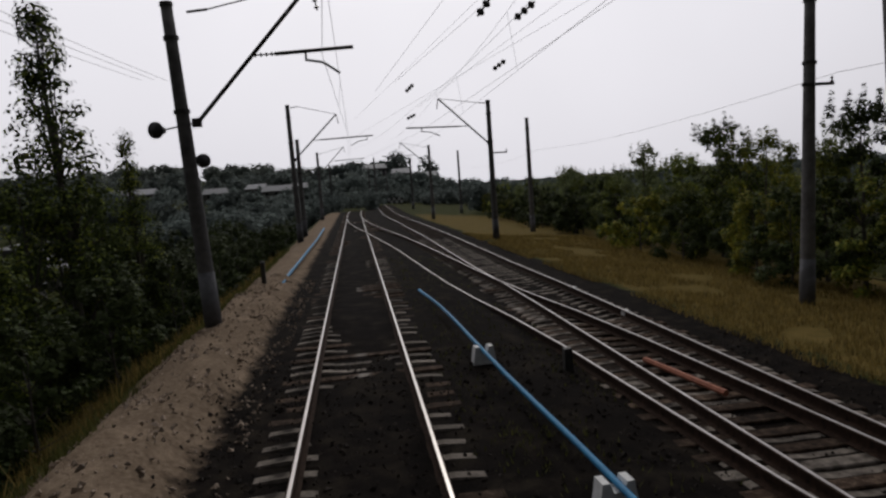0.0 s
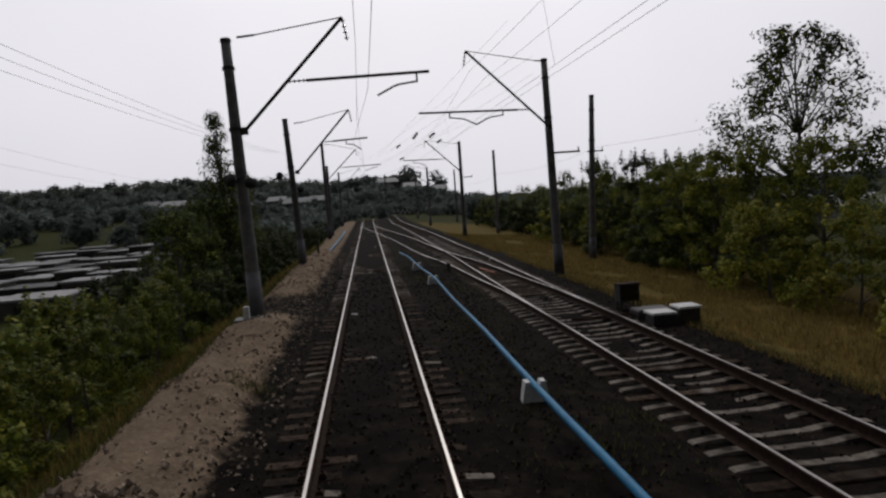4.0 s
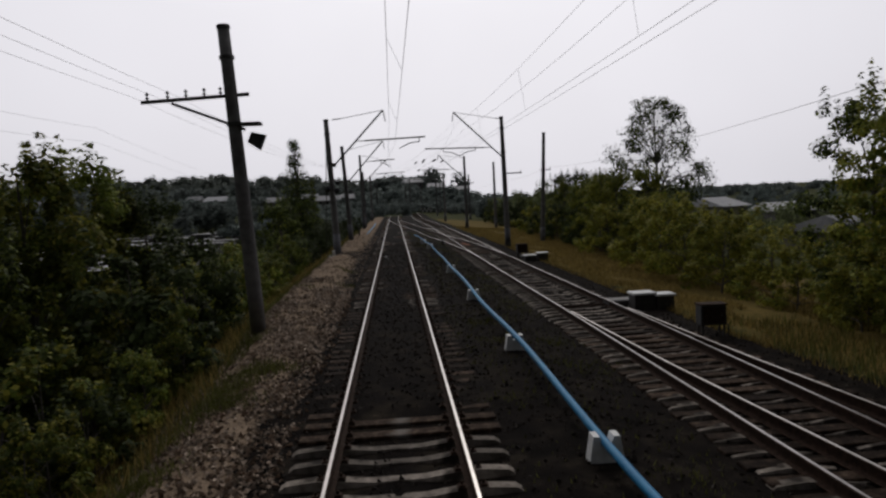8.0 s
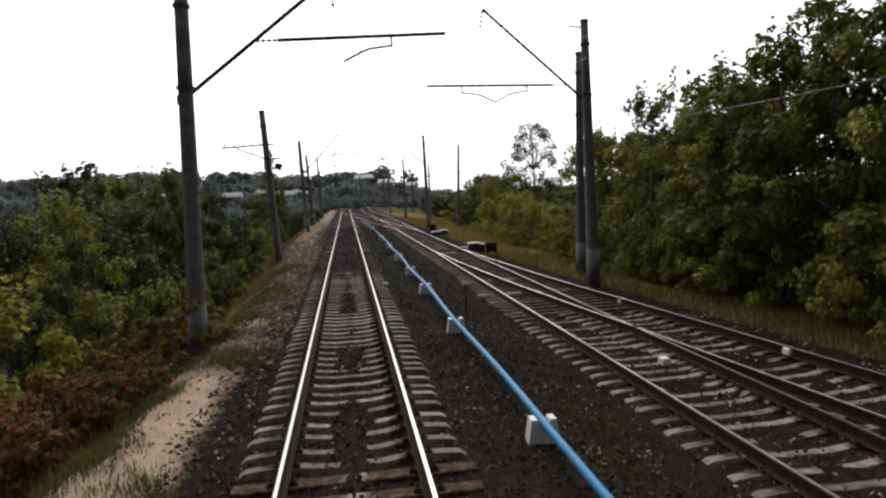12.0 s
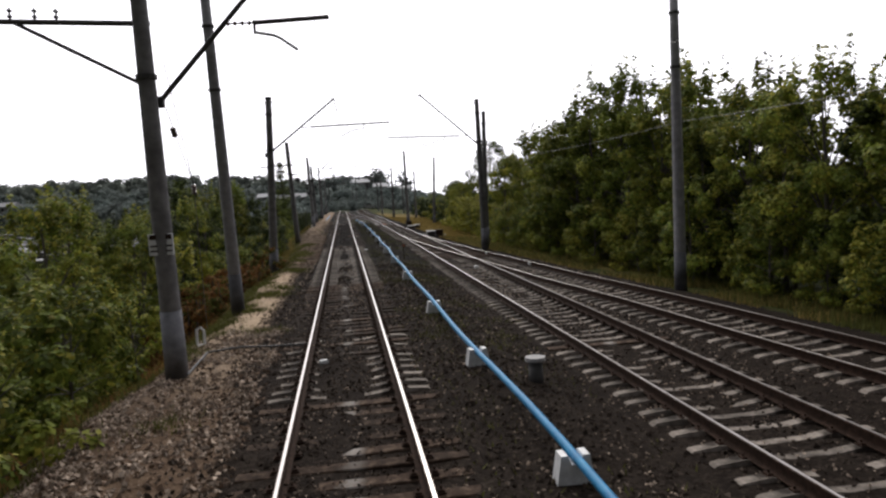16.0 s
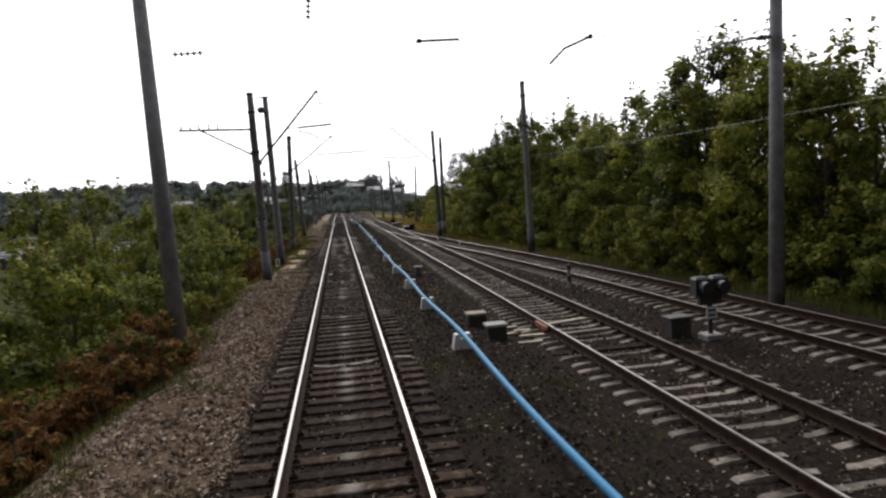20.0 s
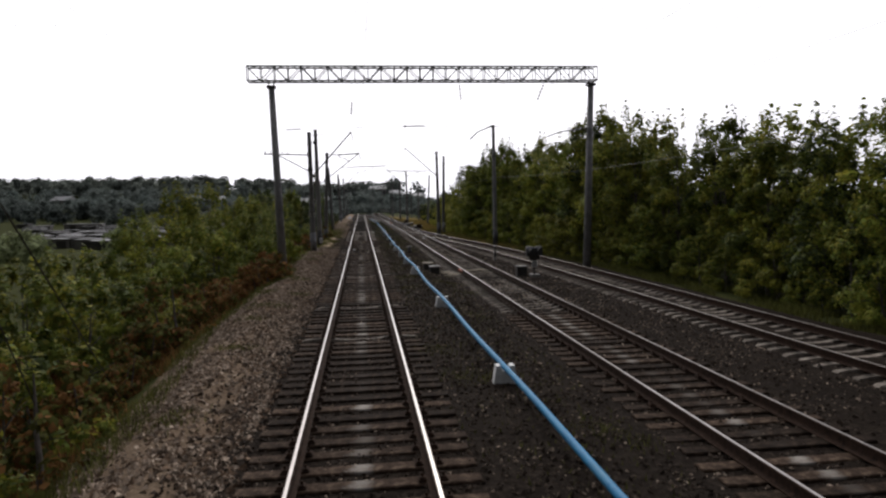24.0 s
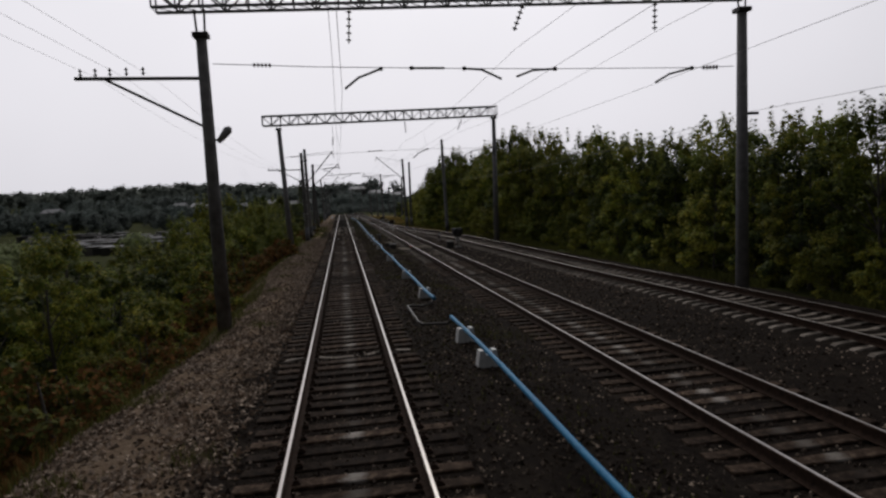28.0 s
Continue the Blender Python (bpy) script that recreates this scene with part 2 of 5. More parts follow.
def ground_material():
    """Dark ballast, blended by point attributes into sandy bank, bare soil and dry verge grass."""
    mat = bpy.data.materials.new("ground")
    mat.use_nodes = True
    n, l = mat.node_tree.nodes, mat.node_tree.links
    bsdf = n["Principled BSDF"]
    bsdf.inputs["Roughness"].default_value, bsdf.inputs["Specular IOR Level"].default_value = 0.95, 0.02
    at = n.new("ShaderNodeTexCoord")

    def noise_at(scale, detail=8):
        t = n.new("ShaderNodeTexNoise")
        t.inputs["Scale"].default_value, t.inputs["Detail"].default_value, t.inputs["Roughness"].default_value = scale, detail, 0.65
        l.new(at.outputs["Object"], t.inputs["Vector"])
        return t.outputs["Fac"]

    def ramp(value, colours):
        r = n.new("ShaderNodeValToRGB")
        while len(r.color_ramp.elements) < len(colours):
            r.color_ramp.elements.new(0.5)
        for i, c in enumerate(colours):
            r.color_ramp.elements[i].position, r.color_ramp.elements[i].color = 0.3 + 0.4 * i / (len(colours) - 1), (*c, 1)
        l.new(value, r.inputs["Fac"])
        return r.outputs["Color"]

    def blend(a, b, fac):
        m = n.new("ShaderNodeMix")
        m.data_type = "RGBA"
        for socket, v in (("A", a), ("B", b), ("Factor", fac)):
            l.new(v, m.inputs[socket])
        return m.outputs["Result"]

    def mask(name, wobble, lo=0.35, hi=0.65):
        a = n.new("ShaderNodeAttribute")
        a.attribute_name = name
        m = n.new("ShaderNodeMath")
        m.operation = "MULTIPLY_ADD"
        m.inputs[1].default_value = 0.9
        l.new(wobble, m.inputs[0])
        l.new(a.outputs["Fac"], m.inputs[2])
        r = n.new("ShaderNodeMapRange")
        r.inputs["From Min"].default_value, r.inputs["From Max"].default_value = lo + 0.45, hi + 0.45
        l.new(m.outputs["Value"], r.inputs["Value"])
        return r.outputs["Result"]

    grain, mid, wide = noise_at(14), noise_at(2.2, 6), noise_at(0.4, 5)
    ballast = ramp(grain, [(0.007, 0.0052, 0.004), (0.02, 0.015, 0.0115), (0.064, 0.05, 0.039)])
    oily_dim = ramp(mid, [(0.004, 0.0033, 0.0029), (0.0095, 0.0075, 0.0063), (0.026, 0.021, 0.015)])
    half = n.new("ShaderNodeMath")
    half.operation = "MULTIPLY"
    half.inputs[1].default_value = 0.8
    l.new(wide, half.inputs[0])
    # Ballast darkened along the underexposed stretches; the dimness is put into the colour.
    spread = n.new("ShaderNodeAttribute")
    spread.attribute_name = "bright_stretch"
    dimmed = n.new("ShaderNodeMath")
    dimmed.operation = "SUBTRACT"
    dimmed.use_clamp = True
    dimmed.inputs[0].default_value = 1.0
    l.new(spread.outputs["Fac"], dimmed.inputs[1])
    most = n.new("ShaderNodeMath")
    most.operation = "MAXIMUM"
    l.new(half.outputs["Value"], most.inputs[0])
    l.new(dimmed.outputs["Value"], most.inputs[1])
    ballast = blend(ballast, oily_dim, most.outputs["Value"])
    sand = blend(ramp(grain, [(0.085, 0.06, 0.04), (0.2, 0.147, 0.102), (0.36, 0.28, 0.205)]), ramp(mid, [(0.055, 0.04, 0.024), (0.29, 0.218, 0.152)]), mid)
    soil = ramp(mid, [(0.022, 0.026, 0.009), (0.055, 0.06, 0.018)])
    dry = blend(ramp(grain, [(0.07, 0.053, 0.016), (0.18, 0.128, 0.041)]), ramp(mid, [(0.058, 0.053, 0.014), (0.185, 0.126, 0.041)]), wide)
    gravel = blend(ramp(grain, [(0.026, 0.016, 0.01), (0.09, 0.06, 0.04), (0.23, 0.17, 0.12)]), ramp(mid, [(0.034, 0.02, 0.012), (0.145, 0.1, 0.065)]), mid)
    out = blend(ballast, sand, mask("sand", mid))
    out = blend(out, gravel, mask("gravel", mid))
    out = blend(out, blend(ramp(grain, [(0.2, 0.14, 0.09), (0.36, 0.27, 0.185), (0.5, 0.4, 0.29)]), ramp(mid, [(0.16, 0.12, 0.075), (0.42, 0.32, 0.22)]), mid), mask("pale_sand", mid, 0.2, 0.5))
    out = blend(out, soil, mask("soil", mid))
    out = blend(out, dry, mask("dry", mid))
    l.new(out, bsdf.inputs["Base Color"])
    b = n.new("ShaderNodeBump")
    b.inputs["Strength"].default_value, b.inputs["Distance"].default_value = 0.9, 0.03
    l.new(noise_at(26, 5), b.inputs["Height"])
    l.new(b.outputs["Normal"], bsdf.inputs["Normal"])
    return mat


# ---- mesh tools ----
class Shape:
    """Gathers vertices and faces of one mesh."""

    def __init__(self):
        self.v, self.f, self.m = [], [], []

    def add(self, verts, faces, slot=0):
        k = len(self.v)
        self.v.extend(verts)
        self.f.extend([tuple(i + k for i in q) for q in faces])
        self.m.extend([slot] * len(faces))
        return self

    def box(self, x0, x1, y0, y1, z0, z1, c=0.0, slot=0):
        """A box; c: how far its upper edges are chamfered."""
        lo = [(x0, y0, z0), (x1, y0, z0), (x1, y1, z0), (x0, y1, z0)]
        if not c:
            hi = [(a, b, z1) for a, b, _ in lo]
            return self.add(lo + hi, [(3, 2, 1, 0), (4, 5, 6, 7), (0, 1, 5, 4), (1, 2, 6, 5), (2, 3, 7, 6), (3, 0, 4, 7)], slot)
        mid = [(a, b, z1 - c) for a, b, _ in lo]
        hi = [(x0 + c, y0 + c, z1), (x1 - c, y0 + c, z1), (x1 - c, y1 - c, z1), (x0 + c, y1 - c, z1)]
        return self.add(lo + mid + hi, [(3, 2, 1, 0), (8, 9, 10, 11)] + [(i, (i + 1) % 4, (i + 1) % 4 + 4, i + 4) for i in range(4)] + [(i + 4, (i + 1) % 4 + 4, (i + 1) % 4 + 8, i + 8) for i in range(4)], slot)

    def tube(self, pts, radii, n=8, slot=0):
        """A round bar along points; radii: one for all, or one a point."""
        pts = [Vector(p) for p in pts]
        if not isinstance(radii, (list, tuple)):
            radii = [radii] * len(pts)
        verts, faces = [], []
        for i, p in enumerate(pts):
            d = (pts[min(i + 1, len(pts) - 1)] - pts[max(i - 1, 0)]).normalized()
            side = d.cross(Vector((0, 0, 1)) if abs(d.z) < 0.9 else Vector((0, 1, 0))).normalized()
            up = side.cross(d)
            for j in range(n):
                a = 2 * math.pi * j / n
                verts.append(tuple(p + radii[i] * (math.cos(a) * side + math.sin(a) * up)))
        for i in range(len(pts) - 1):
            for j in range(n):
                a, b = i * n + j, i * n + (j + 1) % n
                faces.append((a, b, b + n, a + n))
        faces.append(tuple(range(n))[::-1])
        faces.append(tuple(range((len(pts) - 1) * n, len(pts) * n)))
        return self.add(verts, faces, slot)

    def mesh(self, name, *mats, smooth=False):
        me = bpy.data.meshes.new(name)
        me.from_pydata(self.v, [], self.f)
        for m in mats:
            me.materials.append(m)
        if any(self.m):
            me.polygons.foreach_set("material_index", self.m)
        if smooth:
            me.polygons.foreach_set("use_smooth", [True] * len(self.f))
        me.update()
        return me


def thing(name, label, category, at=(0, 0, 0), turn=0, group="", kind=""):
    ob = new(name)
    ob.empty_display_size = 0.2
    ob.matrix_basis = pose(*at, 0, 0, turn)
    return tagged(ob, label, category, group, kind)


def part(name, shape, mats, parent, label="", smooth=False, at=None):
    mats = mats if isinstance(mats, (list, tuple)) else [mats]
    me = shape.mesh(name, *mats, smooth=smooth) if isinstance(shape, Shape) else shape
    ob = new(name, me)
    ob.parent = parent
    if at is not None:
        ob.matrix_basis = at
    return tagged(ob, label)


def smoothstep(a, b, x):
    t = min(1, max(0, (x - a) / (b - a)))
    return t * t * (3 - 2 * t)


def table(rows, y):
    """Straight lines between rows of (y, value)."""
    if y <= rows[0][0]:
        return rows[0][1]
    for (a, u), (b, v) in zip(rows, rows[1:]):
        if y <= b:
            return u + (v - u) * (y - a) / (b - a)
    return rows[-1][1]


# ---- plan ----
SIDE = 0.79  # half the distance between the rail heads
T2 = [(-400, 5.73), (-120.7, 5.68), (-99.9, 5.58), (-50, 5.54), (-22, 5.47), (-12, 5.37), (0, 5.3), (18, 5.33), (25, 5.2), (42.83, 5.1), (82.3, 4.27), (137.3, 5.21), (237.3, 9.37), (420, 25)]
T3 = [(-400, 11.0), (-115, 10.9), (-107, 10.8), (-97, 10.26), (-90, 10.1), (-83, 9.88), (-78, 9.7), (-72, 9.48), (-66.5, 9.13), (-63, 8.85), (-57.5, 8.43), (-52.5, 7.84), (-48.5, 7.5), (-44, 7.1), (-36, 6.35), (-28, 5.8), (-20, 5.47)]
TX = [(-5, 5.33), (0.3, 5.26), (3.3, 5.12), (5, 4.96), (7.2, 4.84), (9, 4.74), (11.5, 4.6), (14.7, 4.32), (19.5, 3.75), (33.35, 2.85), (45.65, 1.75), (53.42, 0.95), (61.3, 0.36), (71.3, 0)]
T1 = [(-400, 0.0), (85, 0.0), (140, 0.9), (240, 4.9), (420, 19.9)]
Z2 = -0.25  # railhead of the second and third track


EDGE = [(-140.7, -4.2), (-115.53, -4.2), (-108.3, -3.3), (-98.85, -3.4), (-91.3, -4), (-83.15, -3.9), (-76.45, -3.3), (-71.7, -3.8), (-65.6, -4.2), (-60.52, -3.5), (-49.67, -3.4), (-36, -3), (-26.48, -3.3), (-18.79, -4.1), (57.3, -4)]  # brink of the left bank


def hollow(y):
    """The dark dip that cuts the sandy mound in two."""
    return smoothstep(-1.5, 0.5, y) * smoothstep(5, 2.8, y)


def rise(x, y):
    """The far hillside, which falls away to a plain on the right."""
    k = x / max(y, 60)
    return smoothstep(135, 330, y) * 6.5 * smoothstep(0.17, 0.08, k) + smoothstep(380, 640, y) * 18 * smoothstep(0.09, 0.0, k) * (0.4 + 0.6 * smoothstep(0.0, -0.25, k))


def ground_height(x, y):
    """Height of the bare ground."""
    wob = noise.noise((x * 0.35, y * 0.35, 0)) * 0.12
    right = max(table(T2, y) + 2.2, table(T3, y) + 2.1 if y < -25 else 0)
    fine = noise.noise((x * 1.7, y * 1.7, 7))
    filled = (0.046 if y > -29.5 else 0.022) * smoothstep(-0.3, 0.3, noise.noise((x * 0.6, y * 0.22, 31)) + (0.25 if y > -29.5 else -0.5)) * (smoothstep(0.75, 0.5, abs(x)) + 0.75 if y > -29.5 else 1) if abs(x) < 1.9 else 0.0
    open_bed = 0.03 * smoothstep(-53, -50, y) * smoothstep(-29.5, -31.5, y) * smoothstep(1.7, 1.4, abs(x))
    buried = 0.036 * smoothstep(-77, -73, y) * smoothstep(-50, -54, y) * smoothstep(-0.35, 0.15, noise.noise((x * 0.8, y * 0.5, 52))) if abs(x) < 1.9 else 0.0  # sleepers half under the stones
    bed = -0.225 - open_bed + 0.022 * fine + filled * (1 - open_bed / 0.03) + (Z2 + 0.002) * smoothstep(2.6, 4.2, x) + buried
    bed += 0.075 * smoothstep(0.42, 0.12, abs(x)) * smoothstep(-0.25, 0.2, noise.noise((x, y * 0.5, 41))) * smoothstep(-53, -51, y) * smoothstep(-30, -31.5, y)
    edge = table(EDGE, y) + 0.2 * noise.noise((0, y * 0.25, 3))
    r = math.hypot(x, y)
    if x < edge:
        d = edge - x
        z = -0.34 - min(d * 0.66, 2.9) - smoothstep(4, 60, d) * 1.4 + wob * min(1, d)
        return z + max(smoothstep(90, 330, r) * 8.5 * smoothstep(8, 60, d), rise(x, y)) + (smoothstep(380, 640, y) * 2 if d > 60 else 0)
    if x > right:
        d = x - right
        z = bed - 0.05 - 0.1 * min(d, 10) - 0.02 * min(max(d - 10, 0), 60) + wob * min(1, d)
        return z + rise(x, y)
    heap = smoothstep(-1.8, -2.6, x) * smoothstep(edge, edge + 0.7, x) * (0.08 + 0.24 * smoothstep(-24, -14, y) * smoothstep(30, 20, y) * (1 - 0.8 * hollow(y)))
    slump = -0.1 * smoothstep(edge + 0.6, edge, x)
    return bed + heap * (1 + 0.8 * noise.noise((x * 0.9, y * 0.45, 2)) + 0.5 * noise.noise((x * 2.5, y * 1.6, 12))) + slump + rise(x, y)

# ---- ground: one sheet to the horizon ----
def spread(stops):
    out = []
    for (a, b, step) in stops:
        k = max(1, round((b - a) / step))
        out += [a + (b - a) * i / k for i in range(k)]
    return out + [stops[-1][1]]


GX = spread([(-1500, -700, 200), (-700, -400, 60), (-400, -100, 50), (-100, -30, 10), (-30, -10, 2), (-10, -6, 0.5), (-6, -1.5, 0.25), (-1.5, 8, 0.5), (8, 16, 0.6), (16, 40, 4), (40, 120, 16), (120, 400, 70), (400, 1500, 220)])
GY = spread([(-900, -250, 130), (-250, -135, 20), (-135, 30, 0.6), (30, 80, 2), (80, 200, 10), (200, 900, 50), (900, 2600, 300)])
verts = [(x, y, ground_height(x, y)) for y in GY for x in GX]
w = len(GX)
faces = [(j * w + i, j * w + i + 1, (j + 1) * w + i + 1, (j + 1) * w + i) for j in range(len(GY) - 1) for i in range(w - 1)]
g = Shape()
g.v, g.f = verts, faces
ground = new("ground", g.mesh("ground", ground_material(), smooth=True))
tagged(ground, "railway ballast, sandy bank and dry grassy ground", "ground", kind="structure")
masks = {"pale_sand": [], "bright_stretch": [], "sand": [], "gravel": [], "soil": [], "dry": []}
for x, y, z in verts:
    side = max(table(T2, y) + 1.9, table(T3, y) + 1.8 if y < -25 else 0)
    masks["sand"].append(smoothstep(-1.5, -2.6, x) * (1 - 0.75 * hollow(y)))
    # a paler sand patch on this stretch of the bank
    masks["pale_sand"].append(smoothstep(-2.0, -2.5, x) * smoothstep(-62, -57, y) * smoothstep(-44, -49, y) * smoothstep(-3.9, -3.5, x))
    # Drops where the exposure is low, so the ballast there is painted darker.
    masks["bright_stretch"].append(smoothstep(-44, -60, y) * (0.35 + 0.65 * smoothstep(-112, -96, y)))
    masks["gravel"].append(smoothstep(-1.2, -2.0, x) * smoothstep(-60, -68, y) * (0.85 - 0.35 * smoothstep(-86, -94, y)))
    masks["soil"].append(max(smoothstep(-4.0, -4.9, x), smoothstep(side, side + 1.2, x), smoothstep(92, 112, y) * (1 if x < 2.5 else smoothstep(128, 145, y))))
    masks["dry"].append(smoothstep(side + 0.3, side + 1.6, x) * smoothstep(22, 15, x) * (0.45 + 0.55 * smoothstep(-36, -18, y)) * smoothstep(-75, -45, y) * smoothstep(110, 60, y))
for key, values in masks.items():
    ground.data.attributes.new(key, "FLOAT", "POINT").data.foreach_set("value", values)


# ---- tracks ----
RAIL = [(-0.075, -0.18), (0.075, -0.18), (0.075, -0.168), (0.02, -0.15), (0.01, -0.135), (0.01, -0.05), (0.036, -0.036), (0.0375, -0.009), (0.019, 0.0), (-0.019, 0.0), (-0.0375, -0.009), (-0.036, -0.036), (-0.01, -0.05), (-0.01, -0.135), (-0.02, -0.15), (-0.075, -0.168)]


def rail_shape(line, y0, y1, off, z, step=3.0):
    """One rail beside the line x(y), with its worn head in the second slot."""
    s = Shape()
    k = max(2, int((y1 - y0) / step))
    n = len(RAIL)
    verts, faces, slots = [], [], []
    for i in range(k + 1):
        y = y0 + (y1 - y0) * i / k
        x, top = table(line, y) + off, z(y) if callable(z) else z
        verts += [(x + a, y, top + b) for a, b in RAIL]
        if i:
            for j in range(n):
                a, b = (i - 1) * n + j, (i - 1) * n + (j + 1) % n
                faces.append((a, a + n, b + n, b))
                slots.append(1 if j == 8 else 0)
    s.v, s.f, s.m = verts, faces, slots
    return s


def wood_sleeper(length=2.75):
    s = Shape()
    return s.box(-length / 2, length / 2, -0.12, 0.12, -0.16, 0.0, 0.015).mesh("sleeper", SLEEPER_WOOD)


def concrete_sleeper():
    """Dished in the middle, with raised rail seats."""
    s = Shape()
    xs = [-1.35, -1.28, -0.95, -0.6, -0.3, 0.3, 0.6, 0.95, 1.28, 1.35]
    tops = [-0.055, -0.008, 0.022, 0.0, -0.035, -0.035, 0.0, 0.022, -0.008, -0.055]
    verts, faces = [], []
    for x, z in zip(xs, tops):
        verts += [(x, -0.13, -0.18), (x, -0.078, z), (x, 0.078, z), (x, 0.13, -0.18)]
    for i in range(len(xs) - 1):
        a = i * 4
        faces += [(a, a + 4, a + 5, a + 1), (a + 1, a + 5, a + 6, a + 2), (a + 2, a + 6, a + 7, a + 3)]
    faces += [(0, 1, 2, 3), (39, 38, 37, 36)]
    s.add(verts, faces)
    return s.mesh("sleeper", SLEEPER_CONCRETE)


def fastening():
    """The two steel plates with clips and bolts of one sleeper."""
    s = Shape()
    for side in (-SIDE, SIDE):
        s.box(side - 0.17, side + 0.17, -0.07, 0.07, -0.002, 0.016)
        for e in (-0.12, 0.12):
            s.box(side + e - 0.035, side + e + 0.035, -0.05, 0.05, 0.016, 0.04, 0.008)
            s.tube([(side + e, 0, 0.03), (side + e, 0, 0.075)], 0.016, 5)
    return s.mesh("rail_clips", RUST)


def track(name, label, line, y0, y1, z, kind_at, head, near, rails=(-SIDE, SIDE), clips=(0, 0), skip=None):
    """Rails on sleepers every half metre; near: the stretch whose sleepers stand alone; clips: the stretch with plates."""
    ob = thing(name, label, "railway track", kind="structure")
    for off in rails:
        part("rail", rail_shape(line, y0, y1, off, z), [RUST, head], ob, "steel rail with a worn bright head", smooth=False)
    wood, conc, clip = wood_sleeper(), concrete_sleeper(), fastening()
    rest = Shape()
    rnd = random.Random(name)
    count = int((y1 - y0) / 0.5)
    for i in range(count):
        y = y0 + i * 0.5 + rnd.uniform(-0.03, 0.03)
        if skip and skip(y):
            continue
        x = table(line, y)
        turn = math.degrees(math.atan2(table(line, y + 1) - table(line, y - 1), 2.0))
        concrete = kind_at(y, rnd)
        head_z = z(y) if callable(z) else z
        top = head_z - 0.18 + rnd.uniform(-0.012, 0.006) - (0.0 if concrete else 0.005)
        m = pose(x + rnd.uniform(-0.03, 0.03), y, top, 0, rnd.uniform(-0.4, 0.4), -turn + rnd.uniform(-0.7, 0.7))
        if near[0] <= y <= near[1]:
            part("sleeper", conc if concrete else wood, [], ob, at=m)
        else:
            rest.box(x - 1.35, x + 1.35, y - 0.11, y + 0.11, top - 0.15, top)
        if clips[0] <= y <= clips[1]:
            part("rail_clips", clip, [], ob, at=pose(x, y, head_z - 0.178, 0, 0, -turn))
    if rest.v:
        tagged(part("far_sleepers", rest, SLEEPER_WOOD, ob), kind="stuff")
    return ob


def main_kind(y, rnd):
    if -50.65 < y < -30.85 or -19.4 < y < -17.6:
        return True
    if -65.6 < y < -60.5 or -15 < y < -12.6:
        return rnd.random() < 0.5
    if 1.7 < y < 30.3:
        return rnd.random() < 0.55
    return rnd.random() < 0.03


def second_kind(y, rnd):
    return y > -89.7 and rnd.random() < 0.97


track("main_track", "straight railway track with bright rails on mixed sleepers", T1, -131, 100, 0.0, main_kind, POLISHED, (-124, 38), clips=(-124, 2))
track("second_track", "parallel railway track with dull rails on concrete sleepers", T2, -135, 134, Z2, second_kind, WORN_RAIL, (-120, 42), clips=(-100, -42))
track("third_track", "curving side track with worn rails on concrete sleepers", T3, -135, -21.5, Z2, lambda y, r: True, DULL_RAIL, (-130, -40), skip=lambda y: y > -40.9)
track("crossover_track", "crossover track joining two lines on timber sleepers", TX, -4.2, 70.5, lambda y: Z2 * smoothstep(62, 14, y), lambda y, r: r.random() < 0.4, WORN_RAIL, (14, 60), skip=lambda y: not 14.5 < y < 49.7)


# long timbers under the points
def timbers(name, label, y0, y1, line_a, line_b, z):
    ob = thing(name, label, "switch timbers", kind="structure")
    rnd = random.Random(name)
    for i in range(int((y1 - y0) / 0.5)):
        y = y0 + i * 0.5
        a, b = min(table(line_a, y), table(line_b, y)) - 1.35, max(table(line_a, y), table(line_b, y)) + 1.35
        s = Shape().box(a + rnd.uniform(-0.05, 0.05), b + rnd.uniform(-0.05, 0.05), y - 0.12, y + 0.12, z - 0.345, z - 0.172, 0.015)
        part("timber", s, SLEEPER_WOOD if rnd.random() < 0.85 else SLEEPER_CONCRETE, ob)
    return ob


timbers("switch_timbers", "long dark timbers under the railway points", -40.9, -21.5, T2, T3, Z2)
timbers("switch_timbers", "long dark timbers under the railway points", 1.7, 14.5, T2, TX, Z2)
timbers("switch_timbers", "long dark timbers under the railway points", 49.7, 71.5, T1, TX, 0.0)


# ---- trackside masts ----
def mast(at, top, r0=0.2, r1=0.13, lean=(0, 0), label="grey-brown tapered concrete catenary mast beside the track", base=True, foot=None, skin=None):
    """A tapered concrete mast; lean: how far its head stands off its foot."""
    x, y = at
    z0 = (foot if foot is not None else ground_height(x, y)) - 0.3
    ob = thing("mast", label, "railway mast", (x, y, 0), group="trackside masts")
    h = top - z0
    def p(z):
        k = (z - z0) / h
        return (lean[0] * k, lean[1] * k, z)
    zs = [z0 + h * i / 6 for i in range(7)]
    part("shaft", Shape().tube([p(z) for z in zs], [r0 + (r1 - r0) * i / 6 for i in range(7)], 14), skin or POLE, ob, smooth=True)
    if base:
        part("base_sleeve", Shape().tube([p(z0), p(z0 + 1.55)], [r0 + 0.012, r0 - 0.005], 14), POLE_BASE, ob, "pale grey-blue painted foot", smooth=True)
    part("cap", Shape().tube([p(top - 0.03), p(top + 0.05)], [r1 + 0.025, r1 + 0.01], 12), STEEL, ob)
    for z in (top - 0.75, top - 2.4):
        part("clamp", Shape().tube([p(z - 0.04), p(z + 0.04)], 0.035 + r0 + (r1 - r0) * (z - z0) / h, 12), STEEL, ob)
    return ob


